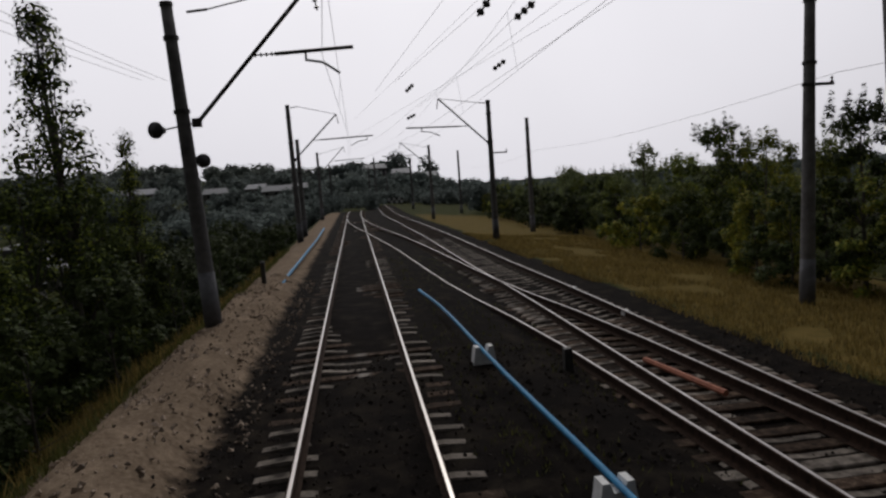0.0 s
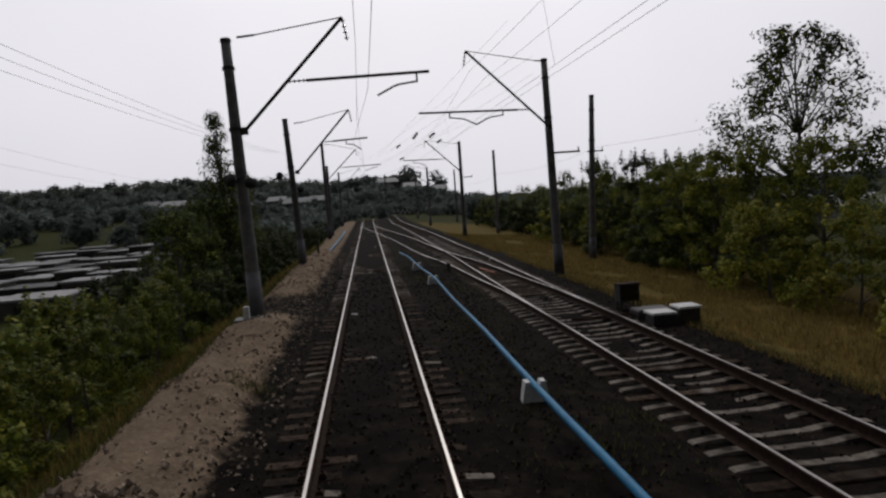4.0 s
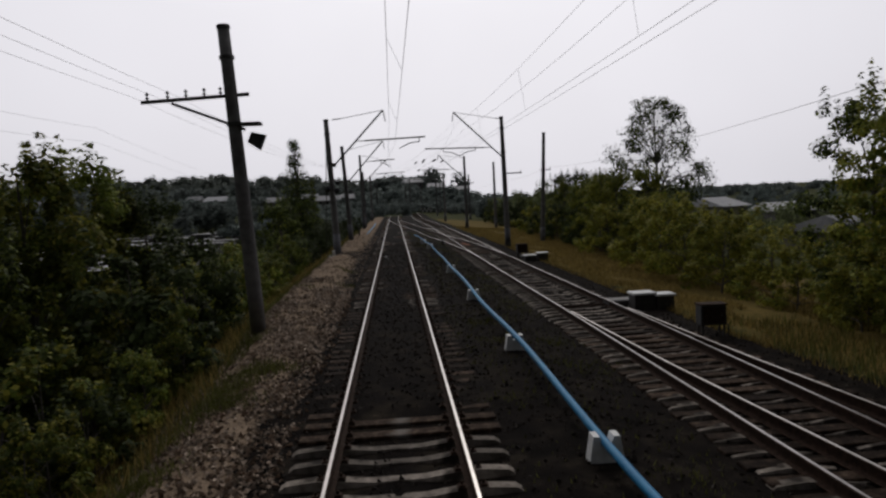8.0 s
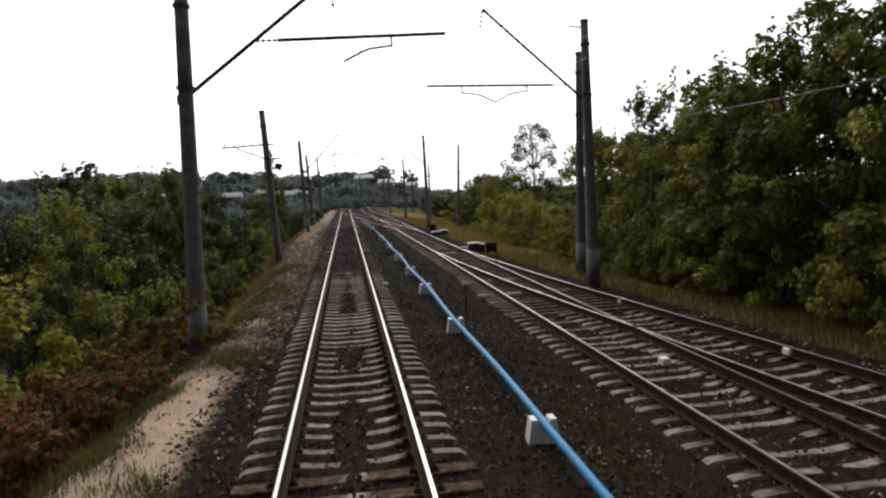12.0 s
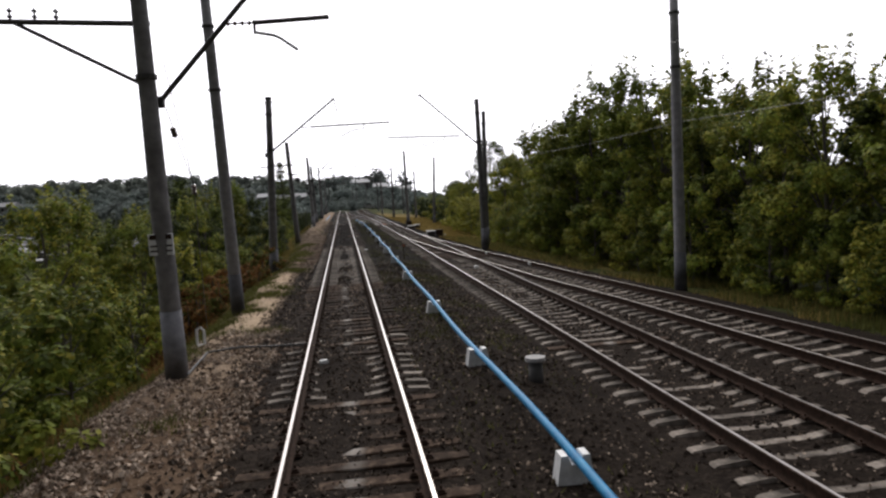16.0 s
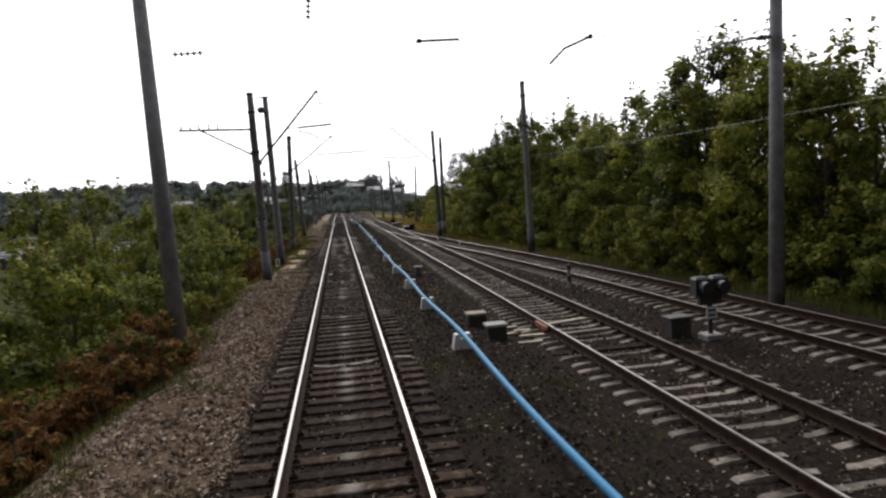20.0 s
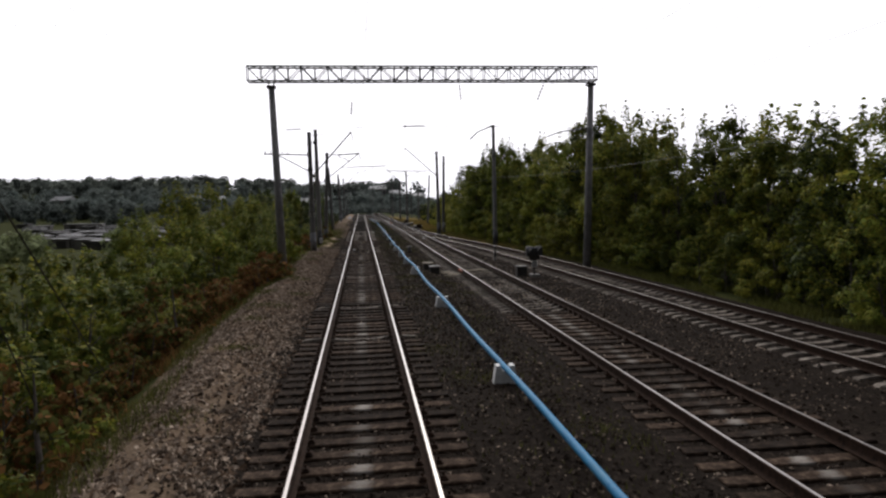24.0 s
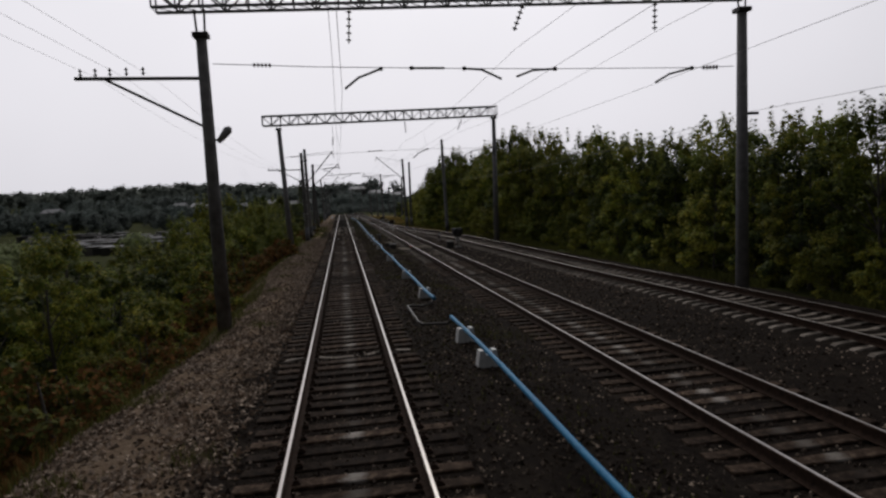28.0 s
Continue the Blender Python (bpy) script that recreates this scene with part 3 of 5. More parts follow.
def insulator(s, a, b, r=0.06, n=4):
    """A string of porcelain sheds from a to b."""
    a, b = Vector(a), Vector(b)
    s.tube([a, b], 0.018, 6)
    for i in range(n):
        c = a.lerp(b, (i + 0.5) / n)
        d = (b - a).normalized() * 0.025
        s.tube([c - d, c, c + d], [r * 0.45, r, r * 0.5], 10)
    return s


def cantilever(ob, reach, low, tip, arm_z, arm, wire, top, side=1, both=False, inward=False):
    """The slanting bracket with its tie, the level steady tube and the string that carries the wires. Places are beside the mast; side 1 reaches to the right."""
    k = side
    part("bracket_tube", Shape().tube([(0.1 * k, 0, low), (reach * k, 0, tip)], 0.048, 8), STEEL, ob)
    part("bracket_hinge", Shape().box(0.08 * k - 0.1, 0.08 * k + 0.1, -0.07, 0.07, low - 0.1, low + 0.1, 0.02), STEEL, ob)
    tie = Shape().tube([(0.1 * k, 0, top - 0.12), (0.55 * k, 0, top - 0.08)], 0.03, 6)
    tie.tube([(0.55 * k, 0, top - 0.08), (reach * k, 0, tip)], 0.018, 5)
    part("tie_rod", tie, STEEL, ob)
    frac = (arm_z - low) / (tip - low)
    a = (0.1 + (reach - 0.1) * frac) * k
    arm_tube = Shape().tube([(a + 0.5 * k, 0, arm_z), (arm * k, 0, arm_z + 0.08)], 0.044, 8)
    part("steady_tube", arm_tube, STEEL, ob)
    for d in (1, -1) if both else (-0.68,) if inward else (1,):
        drop = Shape().tube([((wire + 1.1 * d) * k, 0, arm_z + 0.05), ((wire + 1.1 * d) * k, 0, arm_z - 0.2)], 0.026, 6)
        part("drop_bracket", drop, STEEL, ob)
        part("steady_arm", Shape().tube([((wire + 1.1 * d) * k, 0, arm_z - 0.17), ((wire + 0.6 * d) * k, 0, arm_z - 0.23), ((wire + 0.45 * d) * k, 0, arm_z - 0.28), (wire * k, 0, arm_z - 0.5)], 0.03, 6), GALV, ob)
    part("arm_insulator", insulator(Shape(), (a, 0, arm_z - 0.01), (a + 0.5 * k, 0, arm_z), 0.055, 4), INSULATOR, ob)
    part("hanging_insulator", insulator(Shape(), (reach * k, 0, tip - 0.02), ((reach + 0.1) * k, 0, tip - 0.62), 0.07, 4), INSULATOR, ob)
    return ob


def wire_bracket(ob, z, length, k=1):
    s = Shape().box(min(0, length * k), max(0, length * k), -0.04, 0.04, z - 0.04, z + 0.04)
    part("wire_bracket", s, STEEL, ob)
    part("pin_insulator", insulator(Shape(), (length * k * 0.95, 0, z + 0.02), (length * k * 0.95, 0, z + 0.2), 0.05, 2), INSULATOR, ob)


def crossarm(ob, z0, z1, x0, x1, pins, foot):
    """A wooden telegraph arm with a brace and its row of pins."""
    part("crossarm", Shape().tube([(x0, 0, z0), (x1, 0, z1)], 0.05, 6), STEEL, ob)
    part("brace", Shape().tube([(x0 + 0.28 * (x1 - x0), 0, z0 - 0.05), (0, 0, foot)], 0.04, 6), STEEL, ob)
    for x in pins:
        z = z0 + (z1 - z0) * (x - x0) / (x1 - x0)
        part("pin_insulator", insulator(Shape(), (x, 0, z + 0.04), (x, 0, z + 0.24), 0.055, 2), BLACK, ob)


def horn(ob, at, aim, r=0.19):
    """A round horn loudspeaker on a short stay."""
    a, d = Vector(at), Vector(aim).normalized()
    part("loudspeaker", Shape().tube([a - 0.25 * d, a - 0.1 * d, a, a + 0.05 * d], [0.08, 0.12, r, r], 16), BLACK, ob, "round black horn loudspeaker", smooth=True)
    part("stay", Shape().tube([(0, 0, at[2] + 0.12), tuple(a - 0.2 * d)], 0.02, 6), STEEL, ob)


def tilted_box(x, y, z, w, d, h, degrees):
    """A box turned about the line's own direction, wider at its mouth."""
    c, q = math.cos(radians(degrees)), math.sin(radians(degrees))
    v = []
    for u, k in ((-0.5, 0.75), (0.5, 1.1)):
        for b in (-0.5, 0.5):
            for a in (-0.5, 0.5):
                px, pz = u * w, a * h * k
                v.append((x + px * c + pz * q, y + b * d, z - px * q + pz * c))
    return v, [(0, 1, 3, 2), (4, 6, 7, 5), (0, 4, 5, 1), (2, 3, 7, 6), (0, 2, 6, 4), (1, 5, 7, 3)]


L = {}
L["a"] = mast((-3.1, -1.42), 7.58, lean=(-0.27, 0.4))
cantilever(L["a"], 2.9, 5.1, 7.97, 6.35, 5.15, 3.7, 7.68)
L["b"] = mast((-3.38, 15.35), 7.42, lean=(-0.35, 0.1))
cantilever(L["b"], 2.9, 4.75, 7.75, 6.2, 3.75, 3.4, 7.33, inward=True)
L["c"] = mast((-3.6, 45.18), 8.7, lean=(-0.1, 0))
cantilever(L["c"], 3.0, 5.2, 8.0, 6.4, 5.3, 3.8, 8.7)
L["d"] = mast((-3.7, 50.99), 6.9)
L["e"] = mast((-3.6, 78.3), 7.4)
cantilever(L["e"], 3.0, 5.0, 7.9, 6.4, 5.3, 3.8, 7.4)
horn(L["b"], (-0.8, -0.1, 4.62), (-0.4, -1, -0.05))
horn(L["b"], (0.2, -0.35, 3.86), (0.4, -1, -0.05), 0.16)
horn(L["a"], (-0.36, -0.15, 3.8), (-0.4, -1, -0.05), 0.17)
horn(L["a"], (0.16, -0.3, 3.7), (0.4, -1, -0.05), 0.15)
L["t"] = mast((-3.52, -21.9), 7.5, r0=0.2, r1=0.15, lean=(-0.37, 0), base=False, label="leaning dark telegraph pole with a pinned crossarm")
crossarm(L["t"], 5.72, 5.83, -2.5, 0.15, (-2.35, -1.85, -1.4, -0.95, -0.55), 4.95)
part("loudspeaker_box", Shape().add(*tilted_box(0.3, -0.2, 4.66, 0.34, 0.24, 0.36, 24)), BLACK, L["t"], "dark tilted box loudspeaker")
part("box_bracket", Shape().box(-0.35, 0.4, -0.2, 0.2, 5.05, 5.12), STEEL, L["t"])
L["f"] = mast((-3.4, -42.6), 7.82, r0=0.21, r1=0.14, lean=(0.4, -0.8))
cantilever(L["f"], 3.4, 5.25, 7.8, 6.5, 6.0, 3.65, 7.82)
L["g"] = mast((-3.17, -55.6), 8.54, r0=0.19, lean=(-0.02, -1.4), skin=POLE_PALE)
L["h"] = mast((-3.14, -63.4), 7.68, r0=0.2, lean=(-0.05, -0.3), label="dark catenary mast with a telegraph crossarm and white band")
cantilever(L["h"], 2.7, 4.87, 7.75, 6.23, 3.2, 2.6, 7.65, inward=True)
crossarm(L["h"], 6.35, 6.25, -3.05, 0.05, (-2.95, -2.6, -2.25, -1.85, -1.5), 5.1)
plate = part("sign_plate", Shape().box(-0.24, 0.18, -0.25, -0.22, 2.14, 2.52, 0.01), WHITE, L["h"], "small white plate with dark bars")
for z in (2.2, 2.29, 2.42):
    part("bar", Shape().box(-0.22, 0.16, -0.258, -0.251, z, z + (0.09 if z > 2.4 else 0.03)), RUST, plate)
part("white_band", Shape().tube([(-0.08, 0.1, 3.53), (-0.08, 0.1, 3.57)], 0.19, 14), WHITE, L["h"])
part("white_loop", Shape().tube([(0.42, -0.1, 0.45), (0.42, -0.1, 0.72), (0.5, -0.1, 0.76), (0.55, -0.1, 0.7), (0.55, -0.1, 0.45), (0.42, -0.1, 0.42)], 0.025, 6), WHITE, L["h"])
guy = Shape().tube([(0.22, 0, 5.6), (0.1, 2.3, 3.44)], 0.01, 5).tube([(0.2, 0, 4.75), (0.1, 2.3, 3.44), (-1.15, 8.7, -0.9)], 0.01, 5)
part("guy_wire", guy, WIRE, L["h"])
part("guy_insulator", insulator(Shape(), (0.17, 0.5, 4.46), (0.15, 0.75, 4.32), 0.06, 3), INSULATOR, L["h"])
part("guy_insulator", insulator(Shape(), (0.1, 2.3, 3.44), (0.04, 2.6, 3.24), 0.06, 3), INSULATOR, L["h"])
horn(L["h"], (0.3, 0.1, 7.05), (0.3, -1, 0), 0.14)
R = {}
R["a"] = mast((7.89, 7.6), 8.38, r0=0.21, lean=(-0.03, 0.5))
cantilever(R["a"], 3.4, 5.58, 8.8, 6.33, 5.45, 3.1, 8.36, -1, True)
wire_bracket(R["a"], 4.49, 1.15)
R["b"] = mast((12.15, 16.1), 7.9, lean=(0.5, 0.3))
wire_bracket(R["b"], 4.9, 0.9)
R["c"] = mast((8.5, 40), 7.7)
cantilever(R["c"], 3.0, 5.2, 8.0, 6.3, 5.0, 3.0, 7.7, -1)
wire_bracket(R["c"], 4.6, 1.0)
R["d"] = mast((13.3, 49.53), 7.35)
R["e"] = mast((8.4, 72.3), 7.1)
cantilever(R["e"], 3.0, 5.0, 7.6, 6.2, 5.0, 3.0, 7.1, -1)
R["f"] = mast((9.33, -31.95), 8.12, r0=0.19, lean=(0.2, 0))
R["g"] = mast((8.38, -36.0), 8.34, r0=0.21, lean=(-0.13, -0.2))
cantilever(R["g"], 3.5, 5.75, 8.82, 6.32, 5.45, 3.2, 8.3, -1, True)
R["h"] = mast((10.7, -55.75), 8.9, r0=0.19, lean=(-0.08, -0.2), skin=POLE_PALE)
for i, (x, y, h) in enumerate([(4.0, 118, 8.2), (3.2, 128, 6.8), (9.5, 110, 7.2), (15, 95, 7.4), (-3.4, 112, 7.2), (13, 150, 7.0), (8.5, 170, 7.0)]):
    mast((x, y), h)


# ---- portal frames ----
def portal(y, x0, x1, z0, z1, left, right, label):
    ob = thing("portal", label, "catenary portal", (0, y, 0), group="portals")
    for name, (x, top) in (("post", left), ("post", right)):
        zf = ground_height(x, y) - 0.3
        lean = (0.33 if y > -90 else -0.03) if x < 0 else -0.27
        part(name, Shape().tube([(x + lean, -0.7 if x < 0 and y > -90 else 0, zf), (x, 0, top)], [0.2, 0.14], 14), POLE if x < 0 and y < -100 else POLE_PALE, ob, smooth=True)
        part("saddle", Shape().tube([(x - 0.1, 0, top - 0.02), (x - 0.13, 0, z0)], 0.03, 6).tube([(x + 0.1, 0, top - 0.02), (x + 0.13, 0, z0)], 0.03, 6).box(x - 0.2, x + 0.2, -0.2, 0.2, top - 0.1, top + 0.02), STEEL, ob)
    w = 0.28
    for dy in (-w, w):
        for z in (z0, z1):
            part("chord", Shape().box(x0, x1, dy - 0.035, dy + 0.035, z - 0.035, z + 0.035), GALV, ob)
    n = round((x1 - x0) / 0.6)
    step = (x1 - x0) / n
    for i in range(n + 1):
        x = x0 + i * step
        s = Shape()
        for dy in (-w, w):
            s.tube([(x, dy, z0), (x, dy, z1)], 0.025, 4)
            if i < n:
                s.tube([(x, dy, z0 if i % 2 else z1), (x + step, dy, z1 if i % 2 else z0)], 0.025, 4)
        for z in (z0, z1):
            s.tube([(x, -w, z), (x, w, z)], 0.016, 4)
            if i < n:
                s.tube([(x, -w, z), (x + step, w, z)], 0.012, 4)
        part("lattice", s, GALV, ob)
    return ob


G = portal(-77.4, -4.9, 11.5, 8.62, 9.27, (-3.85, 8.4), (11.27, 8.5), "grey lattice steel catenary portal on concrete posts")
H = portal(-106.95, -4.45, 12.4, 8.33, 8.86, (-3.31, 7.68), (12.22, 8.0), "grey lattice steel catenary portal with lamp and crossarm")


def portal_hangers(ob, strings, rope, rope_strings, arms):
    """Insulator strings under the beam, the cross rope with its insulators, and a curved steady arm for each wire; all as (x, z)."""
    for (x0, z0), (x1, z1) in strings:
        part("hanging_insulator", insulator(Shape(), (x0, 0, z0), (x1, 0, z1), 0.085, 5), INSULATOR, ob)
    part("cross_rope", Shape().tube([(x, 0, z) for x, z in rope], 0.011, 5), STEEL, ob)
    for (x0, z0), (x1, z1) in rope_strings:
        part("rope_insulator", insulator(Shape(), (x0, 0, z0), (x1, 0, z1), 0.075, 5), INSULATOR, ob)
    for arm in arms:
        part("steady_arm", Shape().tube([(x, 0, z) for x, z in arm], 0.034, 7), GALV, ob)
        x, z = arm[0] if abs(arm[0][1] - rope[0][1]) < abs(arm[-1][1] - rope[0][1]) else arm[-1]
        part("clamp", Shape().box(x - 0.05, x + 0.05, -0.04, 0.04, z - 0.05, z + 0.05, 0.01), STEEL, ob)


portal_hangers(G, [((-0.21, 7.68), (-0.26, 7.10)), ((4.85, 8.49), (4.91, 7.73)), ((8.93, 8.49), (8.61, 7.73))],
               [(-3.57, 6.42), (-1.16, 6.49), (2.10, 6.53), (6.35, 6.51), (10.82, 6.35), (11.39, 6.34)], [((-3.26, 6.43), (-2.60, 6.45)), ((10.87, 6.35), (11.29, 6.34))],
               [[(2.21, 6.54), (3.15, 6.55)], [(5.31, 5.90), (5.69, 6.25), (6.35, 6.51)], [(9.09, 5.99), (9.74, 6.22), (10.80, 6.35)]])
part("hanger_wire", Shape().tube([(-0.2, 0, 8.52), (-0.21, 0, 7.68)], 0.012, 5).tube([(-0.26, 0, 7.1), (-0.21, 0, 6.53)], 0.01, 5), STEEL, G)
portal_hangers(H, [((0.64, 8.26), (0.57, 7.32)), ((5.54, 8.26), (5.23, 7.53)), ((9.49, 8.26), (9.45, 7.43))],
               [(-3.07, 6.89), (-0.35, 6.72), (3.18, 6.56), (6.35, 6.44), (10.86, 6.32), (11.89, 6.33)], [((-2.05, 6.83), (-1.54, 6.80)), ((10.89, 6.32), (11.41, 6.32))],
               [[(0.38, 6.10), (0.77, 6.39), (1.40, 6.61)], [(2.25, 6.60), (3.18, 6.57)], [(3.74, 6.54), (4.24, 6.49), (4.80, 6.21)], [(5.24, 6.26), (5.72, 6.42), (6.38, 6.44)], [(9.41, 5.94), (9.86, 6.17), (10.56, 6.32)]])
part("crossarm", Shape().tube([(-6.57, 0, 6.62), (-3.31, 0, 6.52)], 0.05, 6), STEEL, H)
part("brace", Shape().tube([(-5.8, 0, 6.56), (-3.31, 0, 5.18)], 0.04, 6), STEEL, H)
for x in (-6.42, -6.05, -5.69, -5.28, -4.86):
    part("pin_insulator", insulator(Shape(), (x, 0, 6.65), (x, 0, 6.87), 0.055, 2), BLACK, H)
part("lamp_arm", Shape().tube([(-3.31, 0, 4.81), (-3.05, 0, 4.92)], 0.025, 6), STEEL, H)
part("lamp_head", Shape().tube([(-3.1, 0, 4.81), (-3, 0, 4.92), (-2.82, 0, 5.13), (-2.75, 0, 5.2)], [0.05, 0.09, 0.12, 0.05], 10), GALV, H, "grey street-lamp head", smooth=True)
part("wire_bracket", Shape().box(12.0, 12.65, -0.04, 0.04, 4.87, 4.95), STEEL, H)


# ---- overhead wires ----
def span_wire(name, label, supports, sag, r, cat="overhead wire"):
    """A wire that hangs between its supports."""
    pts = []
    for (a, b) in zip(supports, supports[1:]):
        for i in range(10):
            k = i / 10
            p = Vector(a).lerp(Vector(b), k)
            p.z -= 4 * sag * k * (1 - k) * min(1, (Vector(b) - Vector(a)).length / 50)
            pts.append(tuple(p))
    pts.append(supports[-1])
    return tagged(new(name, Shape().tube(pts, r, 4).mesh(name, WIRE)), label, cat, group="overhead wires")


main_y = [(-190.7, 0.2), (-150.7, -0.25), (-106.83, 0.3), (-77.78, 0.15), (-63.57, -0.2), (-44.77, 0.6), (-1.17, 0.35), (15.09, -0.35), (45.18, 0.2), (78.3, -0.2), (109.3, 0.2)]
span_wire("contact_wire", "thin dark contact wire over the main track", [(x, y, 6.08) for y, x in main_y], 0.03, 0.006)
span_wire("catenary_wire", "thin dark carrier wire over the main track", [(x * 0.3, y, 7.3 if y > -70 else 7.05) for y, x in main_y], 0.5, 0.0065)
second_y = [(-190.7, 5.46), (-150.7, 5.77), (-106.83, 5.46), (-77.78, 4.84), (-37.27, 5.25), (7.24, 4.74), (40, 5.36), (72.3, 4.53)]
span_wire("contact_wire", "thin dark contact wire over the second track", [(x, y, 6.0) for y, x in second_y], 0.03, 0.006)
span_wire("catenary_wire", "thin dark carrier wire over the second track", [(x - 0.2, y, 7.9 if y > -70 else 7.05) for y, x in second_y], 0.5, 0.0065)
third_y = [(-190.7, 10.3), (-106.83, 9.89), (-77.78, 8.76), (-37.27, 5.77), (7.24, 5.15), (40, 4.12), (78.3, 0.52)]
side_wire = span_wire("contact_wire", "thin dark contact wire over the side track", [(x, y, 6.05) for y, x in third_y], 0.03, 0.006)
span_wire("catenary_wire", "thin dark carrier wire over the side track", [(x, y, 7.6) for y, x in third_y], 0.5, 0.0065)
for dx, dz in ((-2.95, 6.6), (-2.25, 6.6), (-1.5, 6.55)):
    span_wire("telegraph_wire", "faint telegraph wire on pole crossarms", [(-3.2 + dx, -190, dz), (-3.2 + dx, -106.6, dz + 0.1), (-3.1 + dx, -63.8, dz - 0.1), (-3.95 + dx * 0.8, -21.77, dz - 0.7), (-3.3 + dx * 0.4, 15.6, dz - 0.8)], 0.5, 0.004)
span_wire("feeder_wire", "faint wire on mast brackets", [(12.3, -190, 5.0), (12.3, -107, 4.95), (11.3, -54.8, 4.9), (9.2, -33, 5.0), (12.7, 15.5, 5.1), (14, 49.5, 5.0), (16, 95, 5)], 0.5, 0.006)
for dz in (3.0, 3.6):
    span_wire("telegraph_wire", "faint wire beside the embankment", [(-9, -60, dz + 3.5), (-12, -10, dz + 3), (-16, 60, dz + 2.2), (-22, 130, dz + 1.5)], 0.8, 0.004)
# droppers and cut-in insulators
def wire_height(a, b, sag, k):
    return a[2] + (b[2] - a[2]) * k - 4 * sag * k * (1 - k) * min(1, abs(b[1] - a[1]) / 50)


for rows, z1, hi, lo in ((main_y, 6.08, 7.3, 7.05), (second_y, 6.0, 7.9, 7.05)):
    for (ya, xa), (yb, xb) in zip(rows, rows[1:]):
        if ya < -130 or yb > 60:
            continue
        for i in range(1, max(2, int((yb - ya) / 9))):
            k = i / max(2, int((yb - ya) / 9))
            x, y = xa + (xb - xa) * k, ya + (yb - ya) * k
            za, zb = (hi if ya > -70 else lo), (hi if yb > -70 else lo)
            top = wire_height((0, ya, za), (0, yb, zb), 0.5, k)
            xt = x * 0.3 if rows is main_y else x - 0.2
            tagged(new("dropper", Shape().tube([(xt, y, top), (x, y, z1)], 0.004, 4).mesh("dropper", WIRE)), "thin dropper wire between carrier and contact wire", "dropper", group="droppers")
for (x, y, z, dx, dy, dz) in ((2.2, 23.3, 6.25, 0.3, -1.0, 0.2), (2.6, 28.32, 5.8, 0.4, -1.3, 0.1), (2.3, 10.01, 5.6, 0.25, -0.9, 0.3), (3.1, 10.79, 5.7, 0.3, -0.8, 0.2), (4.2, 17.91, 6.0, 0.25, -1.1, 0.15)):
    s = Shape().tube([(x - 6 * dx, y - 6 * dy, z - 1.2 * dz), (x + 14 * dx * 0.5, y + 14 * dy, z + 6 * dz)], 0.004, 4)
    insulator(s, (x, y, z), (x + dx * 0.7, y + dy * 0.7, z + dz * 0.7), 0.07, 3)
    tagged(new("anchor_wire", s.mesh("anchor_wire", STEEL)), "thin anchor wire with a dark insulator string", "overhead wire", group="overhead wires")
# stay wires of three masts
for x, y, z, fx, fy in ((-3.2, -63.67, 7.3, -5.2, -54.58), (-3.2, -63.67, 6.2, -5.0, -56.06), (-3.25, -106.62, 7.0, -5.4, -97.28), (-3.25, -106.62, 6.2, -5.2, -94.6), (-3.4, -1.17, 7.2, -4.4, 5.16), (-3.4, -1.17, 6.4, -4.3, 4.17)):
    zf = ground_height(fx, fy)
    s = Shape().tube([(x, y, z), (fx, fy, zf)], 0.012, 5)
    top, low = Vector((x, y, z)), Vector((fx, fy, zf))
    insulator(s, top.lerp(low, 0.34), top.lerp(low, 0.37), 0.05, 2)
    tagged(new("stay_wire", s.mesh("stay_wire", STEEL)), "slanting steel stay wire of a mast", "stay wire")

# ---- blue pipe and its blocks ----
PIPE = [(18.0, 1.7), (14.5, 1.94), (10.6, 2.13), (4.7, 2.32), (-10, 2.42), (-30, 2.45), (-42, 2.41), (-52, 2.36), (-60, 2.34), (-90, 2.43), (-106.8, 2.53), (-125, 2.55)]


def pipe_run(name, label, pts, r, mats=BLUE):
    return tagged(new(name, Shape().tube(pts, r, 12).mesh(name, mats, smooth=True)), label, "pipe")


pipe_pts = [(table(PIPE[::-1], 18 - i * 1.5) + 0.03 * math.sin(i * 0.9), 18 - i * 1.5, 0.045 + 0.02 * math.sin(i * 0.7)) for i in range(84)]
pipe_pts = [p for p in pipe_pts if p[1] > -106.8] + [(2.53, -106.6, 0.05)]
pipe_run("water_pipe", "long blue painted steel pipe on white blocks", pipe_pts, [0.036 + 0.016 * smoothstep(2, -14, p[1]) for p in pipe_pts])
pipe_run("pipe_bend", "thin dark grey pipe loop joining two pipe ends", [(2.5, -106.5, 0.05), (2.44, -106.6, -0.08), (2.15, -106.65, -0.12), (1.8, -106.6, -0.1), (1.72, -106.75, -0.08), (1.74, -109.5, -0.08), (1.82, -109.75, -0.1), (2.4, -109.9, -0.1), (2.51, -109.95, 0.03)], 0.033, STEEL)
pipe_run("water_pipe", "long blue painted steel pipe on white blocks", [(2.51, -109.85, 0.05)] + [(2.53 + 0.03 * math.sin(i), -111 - i * 2, 0.045) for i in range(14)], 0.044)
pipe_run("water_pipe", "blue pipe along the far edge of the bank", [(-2.5, 19.0, -0.1), (-2.5, 24.3, 0.05), (-2.45, 32.3, 0.05), (-2.4, 43.7, 0.05), (-2.5, 55.3, 0.05)], 0.06)
pipe_run("hose", "black hose lying across the sandy bank", [(-2.5, 19.0, -0.12), (-2.9, 18.6, -0.2), (-3.6, 17.6, -0.2), (-4.1, 16.6, -0.4)], 0.03, BLACK)


